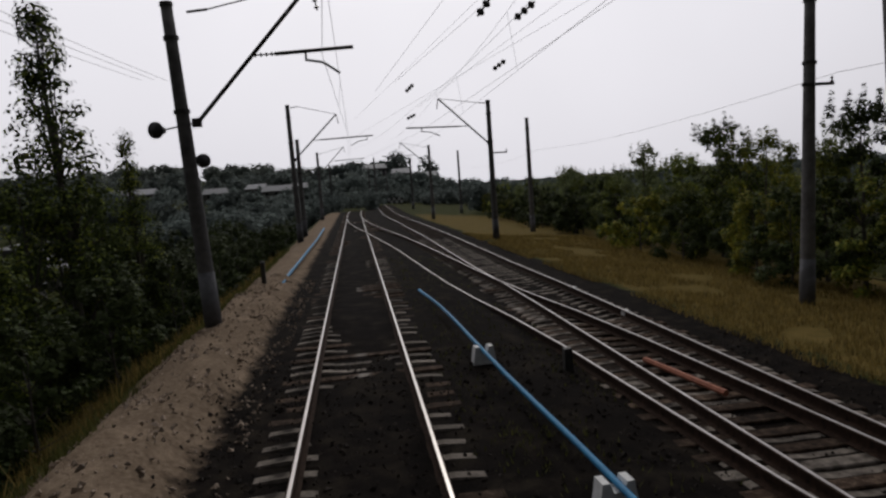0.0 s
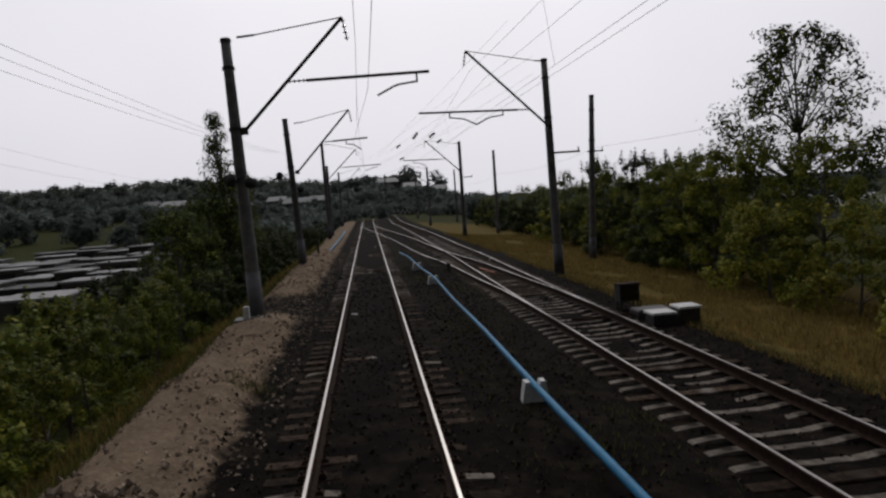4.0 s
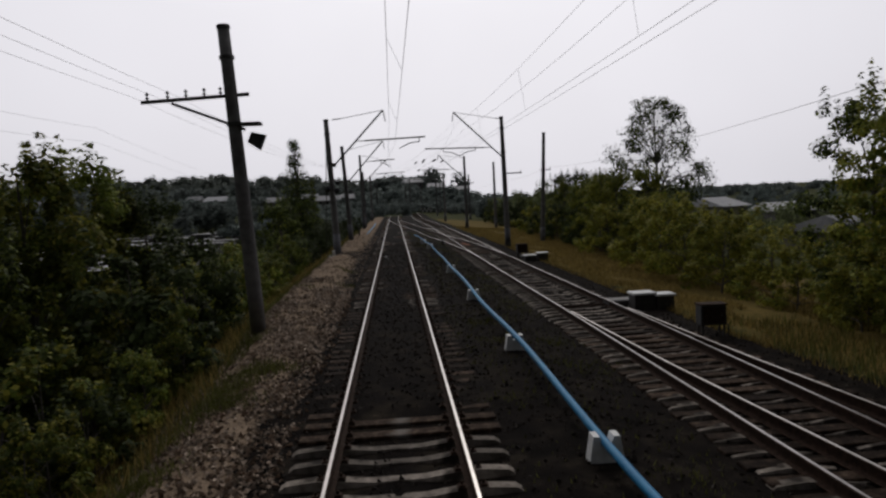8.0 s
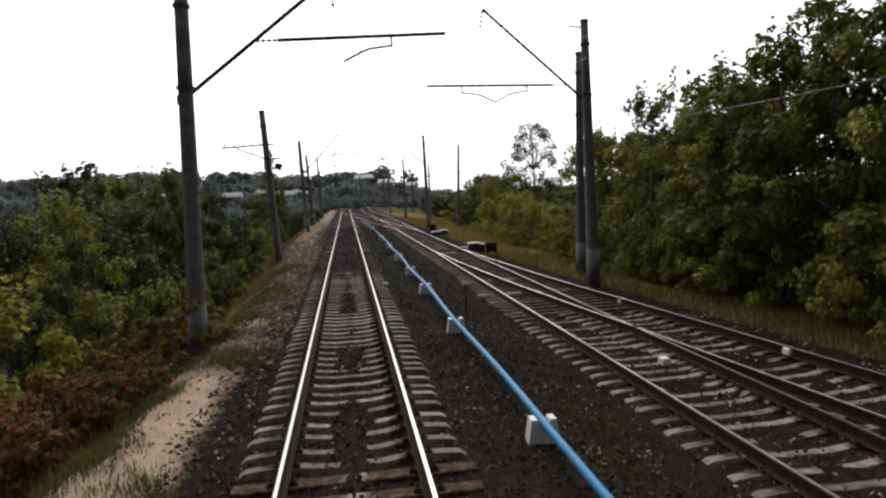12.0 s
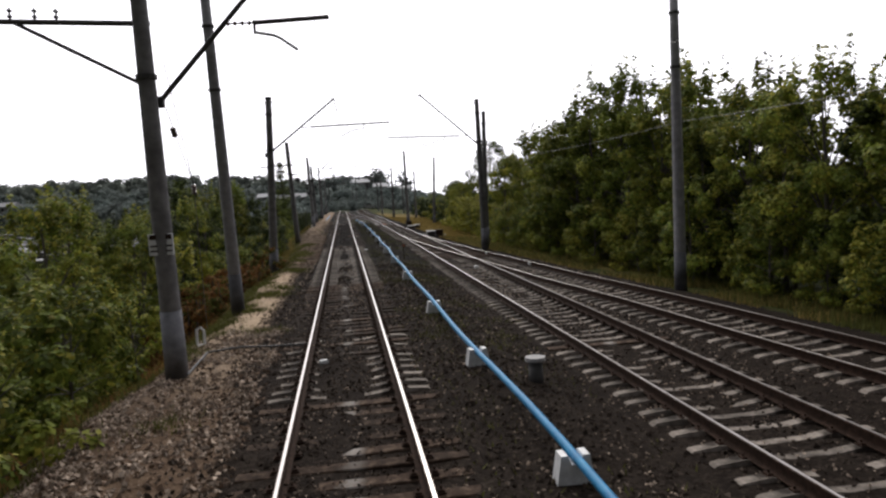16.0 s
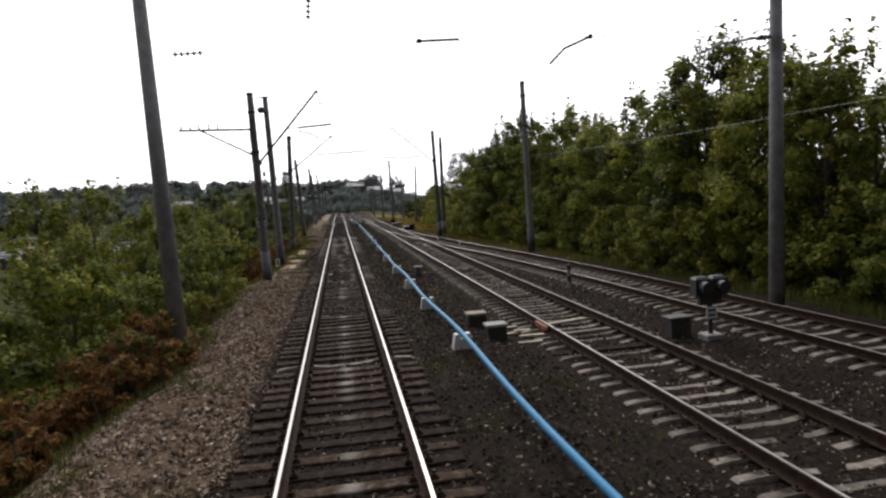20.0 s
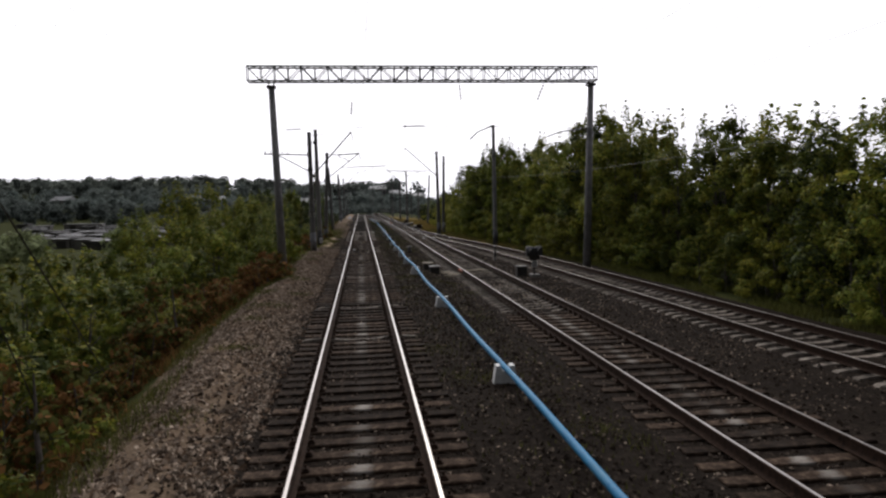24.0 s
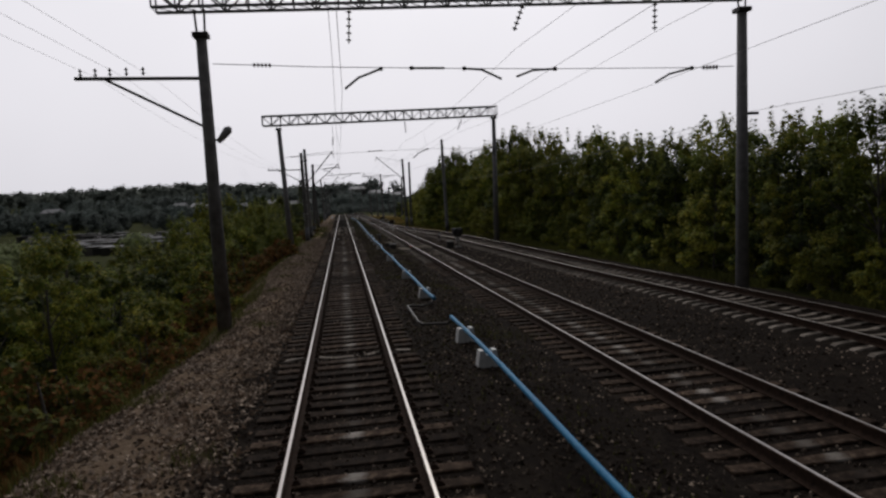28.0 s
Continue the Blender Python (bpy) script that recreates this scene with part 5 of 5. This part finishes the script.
LEFT_ROW = [(-140, 1.25), (-114, 1.4), (-99, 1.5), (-93, 1.15), (-88, 1.0), (-80, 1.0), (-73, 1.3), (-66, 1.8), (-61, 2.0), (-55, 1.8), (-50, 1.6), (-43, 1.6), (-36, 1.7), (-28, 1.8), (-23, 2.1), (-19, 2.2), (-17, 1.9), (-15.5, 1.2), (-1, 1.0), (7, 1.15), (11, 1.9), (22, 2.0), (27, 1.2), (67, 0.9)]
# left side: bushes down the bank
y = 70.0
while y > -140:
    for x0, x1, s0, s1 in ((-6.8, -5.6, 0.55, 0.8), (-9.5, -7.5, 0.85, 1.15), (-14, -10.5, 0.9, 1.2)):
        k = table(LEFT_ROW, y)
        size = rv.uniform(s0, s1) * (k if x0 < -7 else 0.5 + 0.5 * k)
        # Dark-leaved kinds stand in for shade where the bank looks near black.
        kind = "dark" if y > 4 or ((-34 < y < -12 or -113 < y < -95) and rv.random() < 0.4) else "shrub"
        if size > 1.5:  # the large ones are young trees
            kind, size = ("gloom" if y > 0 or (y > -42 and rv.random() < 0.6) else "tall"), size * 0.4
        if x0 > -7 and (-98 < y < -84 or -53 < y < -41 or -81 < y < -73 or -122 < y < -109):
            continue
        if x0 < -10 and 6 < y < 30:
            kind, size = "shrub", 0.7
        plant(kind, rv.uniform(x0, x1), y + rv.uniform(-1, 1), size, light=x0 < -10 or y > 25)
    y -= rv.uniform(2.4, 3.3)
for i in range(120):
    y = rv.choice((rv.uniform(-53, -41), rv.uniform(-98, -82), rv.uniform(-81, -72), rv.uniform(-122, -100)))
    plant("red", rv.uniform(-6.6, -0.55 + table(EDGE, y)), y, rv.uniform(0.7, 1.45))
for i in range(14):
    plant("shrub" if i % 3 else "dark", rv.uniform(-5.6, -4.7), -22 - i * 1.05, rv.uniform(0.4, 0.62))
for x, y, k in ((-6.3, -51.5, 0.5), (-6.5, -42.5, 0.6), (-6.0, -79.5, 0.5), (-5.8, -73.5, 0.55), (-6.2, -118.0, 0.5), (-5.9, -113.5, 0.42), (-5.7, -109.5, 0.5), (-6.3, -88.0, 0.5)):
    plant("pale", x, y, k)
for x, y, k in ((-4.7, -75.2, 0.75), (-4.9, -72.5, 0.9), (-4.6, -69.6, 0.85), (-4.8, -66.8, 0.85), (-5.4, -77.8, 0.6)):
    plant("shrub", x, y, k)
for x, y, k in ((-9.3, -21.4, 0.98), (-8.9, -19.4, 0.95), (-8.5, -17.6, 0.88)):
    plant("tall", x, y, k)
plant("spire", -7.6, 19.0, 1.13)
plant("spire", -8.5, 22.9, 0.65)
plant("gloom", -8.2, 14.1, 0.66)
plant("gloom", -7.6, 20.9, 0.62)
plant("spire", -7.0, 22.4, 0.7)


# grass and weeds
def grass(name, label, count, region, height, mat, seed, wide=0.012, lean=0.45):
    """Blades over a region(rng) of places; one object for what nobody could count."""
    rng = np.random.default_rng(seed)
    p = region(rng, count)
    z = np.array([ground_height(a, b) for a, b in p])
    h = height * rng.uniform(0.4, 1.3, count)
    a = rng.uniform(0, 2 * np.pi, count)
    tip = np.stack([np.cos(a), np.sin(a)], 1) * (h * lean * rng.random(count))[:, None]
    side = np.stack([-np.sin(a), np.cos(a)], 1) * (wide * rng.uniform(0.6, 1.4, count))[:, None]
    v = np.zeros((count, 3, 3))
    v[:, 0, :2], v[:, 1, :2], v[:, 2, :2] = p - side, p + side, p + tip
    v[:, 0, 2] = v[:, 1, 2] = z - 0.02
    v[:, 2, 2] = z + h
    me = bpy.data.meshes.new(name)
    me.from_pydata(v.reshape(-1, 3).tolist(), [], np.arange(count * 3).reshape(-1, 3).tolist())
    me.materials.append(mat)
    tagged(new(name, me), label, "grass", kind="stuff")


def strip(y0, y1, xa, xb):
    def region(rng, n):
        y = rng.uniform(y0, y1, n * 3)
        u = rng.random(n * 3)
        x = np.array([xa(q) for q in y]) * (1 - u) + np.array([xb(q) for q in y]) * u
        keep = np.array([noise.noise((a * 0.5, b * 0.35, 9)) > -0.25 for a, b in zip(x, y)])
        p = np.stack([x, y], 1)[keep]
        return p[:n] if len(p) >= n else np.concatenate([p, p[: n - len(p)]])
    return region


def verge(y):
    return max(table(T2, y) + 2.1, table(T3, y) + 2.0 if y < -25 else 0)


grass("dry_grass", "dry yellow-brown grass on the verge", 80000, strip(-26, 45, lambda y: verge(y), lambda y: 15.5), 0.16, GRASS, 1, 0.016, 0.9)
grass("dry_grass", "dry yellow-brown grass on the verge", 9000, strip(-62, -24, lambda y: verge(y), lambda y: 13), 0.2, GRASS, 12, 0.014, 0.9)
grass("green_grass", "low green grass along the verge", 36000, strip(-135, -22, lambda y: verge(y) + 0.2, lambda y: 14), 0.28, GREEN_GRASS, 2, 0.014)
grass("green_grass", "green grass on the bank edge", 30000, strip(-135, 40, lambda y: table(EDGE, y) - 1.0, lambda y: table(EDGE, y) + 0.2), 0.22, GREEN_GRASS, 3, 0.01, 1.0)
grass("reddish_weeds", "reddish-brown dry weeds on the bank slope", 16000, strip(-135, -35, lambda y: -6.6, lambda y: -4.3), 0.35, RED_WEED, 4, 0.014, 1.1)
grass("dry_grass", "tall dry grass on the bank slope", 13000, strip(-40, 40, lambda y: -7.0, lambda y: table(EDGE, y) - 0.2), 0.4, GRASS, 5, 0.012, 1.0)
def tufts(y0, y1, x0, x1, n, wide=0.16):
    def region(rng, count):
        c = np.stack([rng.uniform(x0, x1, n), rng.uniform(y0, y1, n)], 1)
        return c[rng.integers(0, n, count)] + rng.normal(scale=wide, size=(count, 2))
    return region


grass("grass_tufts", "yellow-green grass tufts on the sandy bank", 20000, tufts(-58, -22, -3.6, -2.2, 34, 0.26), 0.13, GREEN_GRASS, 7, 0.009, 1.3)
grass("grass_tufts", "yellow-green grass tufts on the sandy bank", 9000, tufts(-128, 25, -4.0, -1.9, 45, 0.24), 0.12, GREEN_GRASS, 8, 0.009, 1.2)
grass("dry_tufts", "dry tufts among the ballast stones", 7000, tufts(-128, 10, 1.6, 4.2, 70, 0.3), 0.08, GREEN_GRASS, 9, 0.01, 0.9)
grass("track_weeds", "small weeds between the sleepers", 9000, strip(-130, 30, lambda y: 1.2, lambda y: 4.0), 0.07, GREEN_GRASS, 6, 0.012, 1.2)


# loose stones
def stones(name, label, count, region, size, mat, seed):
    rng = np.random.default_rng(seed)
    p = region(rng, count)
    count = len(p)
    z = np.array([ground_height(a, b) for a, b in p])
    base = np.array([(1, 0, 0), (-0.5, 0.9, 0.1), (-0.6, -0.8, -0.1), (0.1, 0.1, 0.8), (0, 0, -0.6)])
    tri = np.array([(0, 1, 3), (1, 2, 3), (2, 0, 3), (1, 0, 4), (2, 1, 4), (0, 2, 4)])
    s = size * rng.uniform(0.5, 1.5, (count, 1, 1))
    v = (base[None] + rng.normal(scale=0.25, size=(count, 5, 3))) * s
    a = rng.uniform(0, 2 * np.pi, count)
    ca, sa = np.cos(a)[:, None], np.sin(a)[:, None]
    v = np.stack([v[..., 0] * ca - v[..., 1] * sa, v[..., 0] * sa + v[..., 1] * ca, v[..., 2]], -1)
    v += np.concatenate([p, (z + 0.2 * size)[:, None]], 1)[:, None]
    f = (tri[None] + (np.arange(count) * 5)[:, None, None]).reshape(-1, 3)
    me = bpy.data.meshes.new(name)
    me.from_pydata(v.reshape(-1, 3).tolist(), [], f.tolist())
    me.materials.append(mat)
    tagged(new(name, me), label, "ballast stones", kind="stuff")


def bank(y0, y1, x0, x1, gaps=-1.0):
    """Places over a rectangle, thinned out in patches."""
    def region(rng, n):
        p = np.stack([rng.uniform(x0, x1, n * 2), rng.uniform(y0, y1, n * 2)], 1)
        keep = [noise.noise((a * 1.1, b * 0.8, 21)) > gaps + 0.35 * w for (a, b), w in zip(p, rng.normal(size=n * 2))]
        return p[np.array(keep)][:n]
    return region


stones("pale_gravel", "pale gravel on the bank beside the track", 34000, bank(-130, -59, -4.2, -1.5, 0.0), 0.038, PALE_STONE, 21)
stones("brown_gravel", "dark brown gravel among the pale stones of the bank", 15000, bank(-130, -60, -4.2, -1.4, -0.15), 0.036, BROWN_STONE, 31)
stones("brown_gravel", "dark brown gravel among the pale stones of the bank", 6000, bank(-42, -17, -4.2, -1.4, -0.15), 0.038, BROWN_STONE, 32)
stones("pale_gravel", "coarse pale stones on the crest of the mound", 3200, bank(-25, -13, -4.0, -1.6, 0.02), 0.05, PALE_STONE, 33)
stones("pale_gravel", "pale gravel on the bank beside the track", 10000, bank(-45, -17, -4.2, -1.5, 0.0), 0.036, PALE_STONE, 27)
stones("pale_gravel", "scattered stones on the sandy bank", 900, bank(-59, -45, -4.2, -1.5, 0.1), 0.03, PALE_STONE, 28)
stones("pale_gravel", "scattered stones on the sandy mound", 6000, bank(-18, 24, -4.2, -1.5, 0.1), 0.032, PALE_STONE, 26)
stones("pale_flecks", "pale broken stones among the dark ballast", 24000, bank(-130, -42, -1.7, 9.5, 0.05), 0.024, PALE_STONE, 24)
stones("ballast_stones", "dark crushed ballast stones between the rails", 44000, bank(-131, -44, -2.3, 4.0), 0.03, STONE, 22)
stones("ballast_stones", "oil-dark ballast stones round the points, darkened further for low exposure", 22000, bank(-44, 12, -2.3, 8.0), 0.028, OIL_DIM_STONE, 25)
stones("ballast_stones", "dark crushed ballast stones by the side tracks", 18000, bank(-131, -40, 4.0, 9.0), 0.03, STONE, 23)


# ---- distance: lower land, sheds, houses and woods ----
def house(at, w, d, h, roof_h, roof, turn):
    ob = thing("house", "small distant house with a pitched roof", "house", at, turn, "distant houses")
    part("wall", Shape().box(-w / 2, w / 2, -d / 2, d / 2, -4.0, h), HOUSE_WALL, ob)
    part("roof", Shape().add([(-w / 2 - 0.4, -d / 2 - 0.4, h), (w / 2 + 0.4, -d / 2 - 0.4, h), (w / 2 + 0.4, d / 2 + 0.4, h), (-w / 2 - 0.4, d / 2 + 0.4, h), (-w / 2, 0, h + roof_h), (w / 2, 0, h + roof_h)], [(0, 1, 5, 4), (2, 3, 4, 5), (0, 4, 3), (1, 2, 5), (3, 2, 1, 0)]), roof, ob)
    for i in range(max(2, int(w / 3))):
        x = -w / 2 + (i + 0.5) * w / max(2, int(w / 3))
        part("window", Shape().box(x - 0.5, x + 0.5, -d / 2 - 0.03, -d / 2 - 0.004, h * 0.35, h * 0.8), DARK_GLASS, ob)


rh = random.Random(3)
for x, y, w, h in ((-75, 262, 9, 2.6), (-50, 262, 8, 2.4), (-27, 256, 10, 2.4), (-20, 268, 6, 2.2), (20, 285, 7, 2.4), (32, 290, 8, 2.6), (-150, 262, 10, 3), (10, 300, 9, 4.5), (-92, 290, 7, 2.6), (-40, 300, 8, 3), (40, 44, 4, 2.3), (52, 49, 6, 1.4), (31, 4, 6, 1.4)):
    house((x, y, ground_height(x, y) + (1.4 if y > 200 else 0)), w, 7, h, 2.0 if y > 200 else 1.1, ROOF_GREY if y < 40 else ROOF_PALE, rh.uniform(-20, 20))


def shed(at, w, d, h, turn):
    ob = thing("shed", "low shed with a flat pale roof among allotments", "shed", at, turn, "allotment sheds")
    part("wall", Shape().box(-w / 2, w / 2, -d / 2, d / 2, -0.5, h), SHED_WALL, ob)
    part("roof", Shape().box(-w / 2 - 0.2, w / 2 + 0.2, -d / 2 - 0.2, d / 2 + 0.2, h + 0.002, h + 0.18, 0.02), SHED_ROOF, ob)
    part("door", Shape().box(-0.9, 0.9, -d / 2 - 0.05, -d / 2 - 0.004, -0.4, h - 0.3), STEEL, ob)


for row in range(15):
    y0 = 18 + row * 6.8
    x = -20 - max(0, 30 - y0) * 1.1 - row * 0.7
    while x > -42 - y0 * 0.55:
        w = rh.uniform(3.2, 6.5)
        if rh.random() < 0.74:
            y = y0 + rh.uniform(-0.7, 0.7) - x * 0.05
            shed((x - w / 2, y, ground_height(x, y)), w - rh.uniform(0, 0.5), rh.uniform(2.6, 4.4), rh.uniform(1.1, 2.1), rh.uniform(-4, 4))
        x -= w


def far_woods(name, label, spots, leaves, size, seed, leaf=None):
    """A belt of distant trees in one mesh, haze painted into its leaves; spots: (x, y, height, spread)."""
    rnd = random.Random(seed)
    clumps = []
    for x, y, h, w in spots:
        z = ground_height(x, y)
        for i in range(14):
            k = (i + rnd.random()) / 14
            a, r = rnd.uniform(0, 6.28), w * math.sin(math.pi * min(0.86, 0.3 + 0.56 * k)) * math.sqrt(rnd.random()) * 0.8
            clumps.append((x + r * math.cos(a), y + r * math.sin(a), z + h * (0.12 + 0.78 * k), w * rnd.uniform(0.34, 0.5), x, y, z + h * 0.3))
    tagged(new(name, leaf_mesh(name, clumps, leaves, size, [leaf or LEAF_FAR_HAZE, leaf or LEAF_FAR_HAZE], seed=seed, far_frac=0.3)), label, "woods", kind="stuff")


rf = random.Random(8)
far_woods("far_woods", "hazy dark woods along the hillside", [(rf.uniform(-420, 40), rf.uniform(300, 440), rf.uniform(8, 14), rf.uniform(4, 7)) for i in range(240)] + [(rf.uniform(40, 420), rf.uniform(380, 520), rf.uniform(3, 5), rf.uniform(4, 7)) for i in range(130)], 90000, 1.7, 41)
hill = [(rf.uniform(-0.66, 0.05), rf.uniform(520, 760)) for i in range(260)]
far_woods("far_woods", "hazy wooded ridge behind the houses", [(k * y, y, rf.uniform(9, 15), rf.uniform(6, 10)) for k, y in hill], 70000, 2.8, 50, LEAF_RIDGE_HAZE)
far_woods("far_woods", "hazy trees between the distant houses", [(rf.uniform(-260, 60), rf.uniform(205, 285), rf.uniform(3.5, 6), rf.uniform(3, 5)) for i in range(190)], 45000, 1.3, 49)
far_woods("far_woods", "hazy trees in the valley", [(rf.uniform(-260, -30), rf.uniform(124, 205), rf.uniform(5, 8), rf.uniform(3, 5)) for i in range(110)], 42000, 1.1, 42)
far_woods("far_woods", "hazy trees in the valley", [(rf.uniform(-190, -34), rf.uniform(-115, 8), rf.uniform(3, 4.6), rf.uniform(2.5, 4)) for i in range(170)], 76000, 0.7, 43, LEAF_MID_HAZE)
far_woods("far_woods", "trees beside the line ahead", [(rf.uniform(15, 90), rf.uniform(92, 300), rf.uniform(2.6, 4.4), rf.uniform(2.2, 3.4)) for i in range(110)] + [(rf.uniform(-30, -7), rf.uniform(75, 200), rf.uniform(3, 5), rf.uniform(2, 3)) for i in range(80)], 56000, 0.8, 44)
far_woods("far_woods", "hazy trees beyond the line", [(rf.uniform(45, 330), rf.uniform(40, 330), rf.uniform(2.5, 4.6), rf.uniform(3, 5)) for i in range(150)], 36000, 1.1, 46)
far_woods("far_woods", "trees behind the trackside row", [(rf.uniform(26, 60), rf.uniform(-130, -30), rf.uniform(4, 6), rf.uniform(2.2, 3.4)) for i in range(100)] + [(rf.uniform(30, 70), rf.uniform(-30, 45), rf.uniform(2, 3.6), rf.uniform(1.8, 2.8)) for i in range(40)], 80000, 0.4, 47, LEAF_MID_HAZE)
# Scrub over the line added to hide the rails' end, where haze dims them.
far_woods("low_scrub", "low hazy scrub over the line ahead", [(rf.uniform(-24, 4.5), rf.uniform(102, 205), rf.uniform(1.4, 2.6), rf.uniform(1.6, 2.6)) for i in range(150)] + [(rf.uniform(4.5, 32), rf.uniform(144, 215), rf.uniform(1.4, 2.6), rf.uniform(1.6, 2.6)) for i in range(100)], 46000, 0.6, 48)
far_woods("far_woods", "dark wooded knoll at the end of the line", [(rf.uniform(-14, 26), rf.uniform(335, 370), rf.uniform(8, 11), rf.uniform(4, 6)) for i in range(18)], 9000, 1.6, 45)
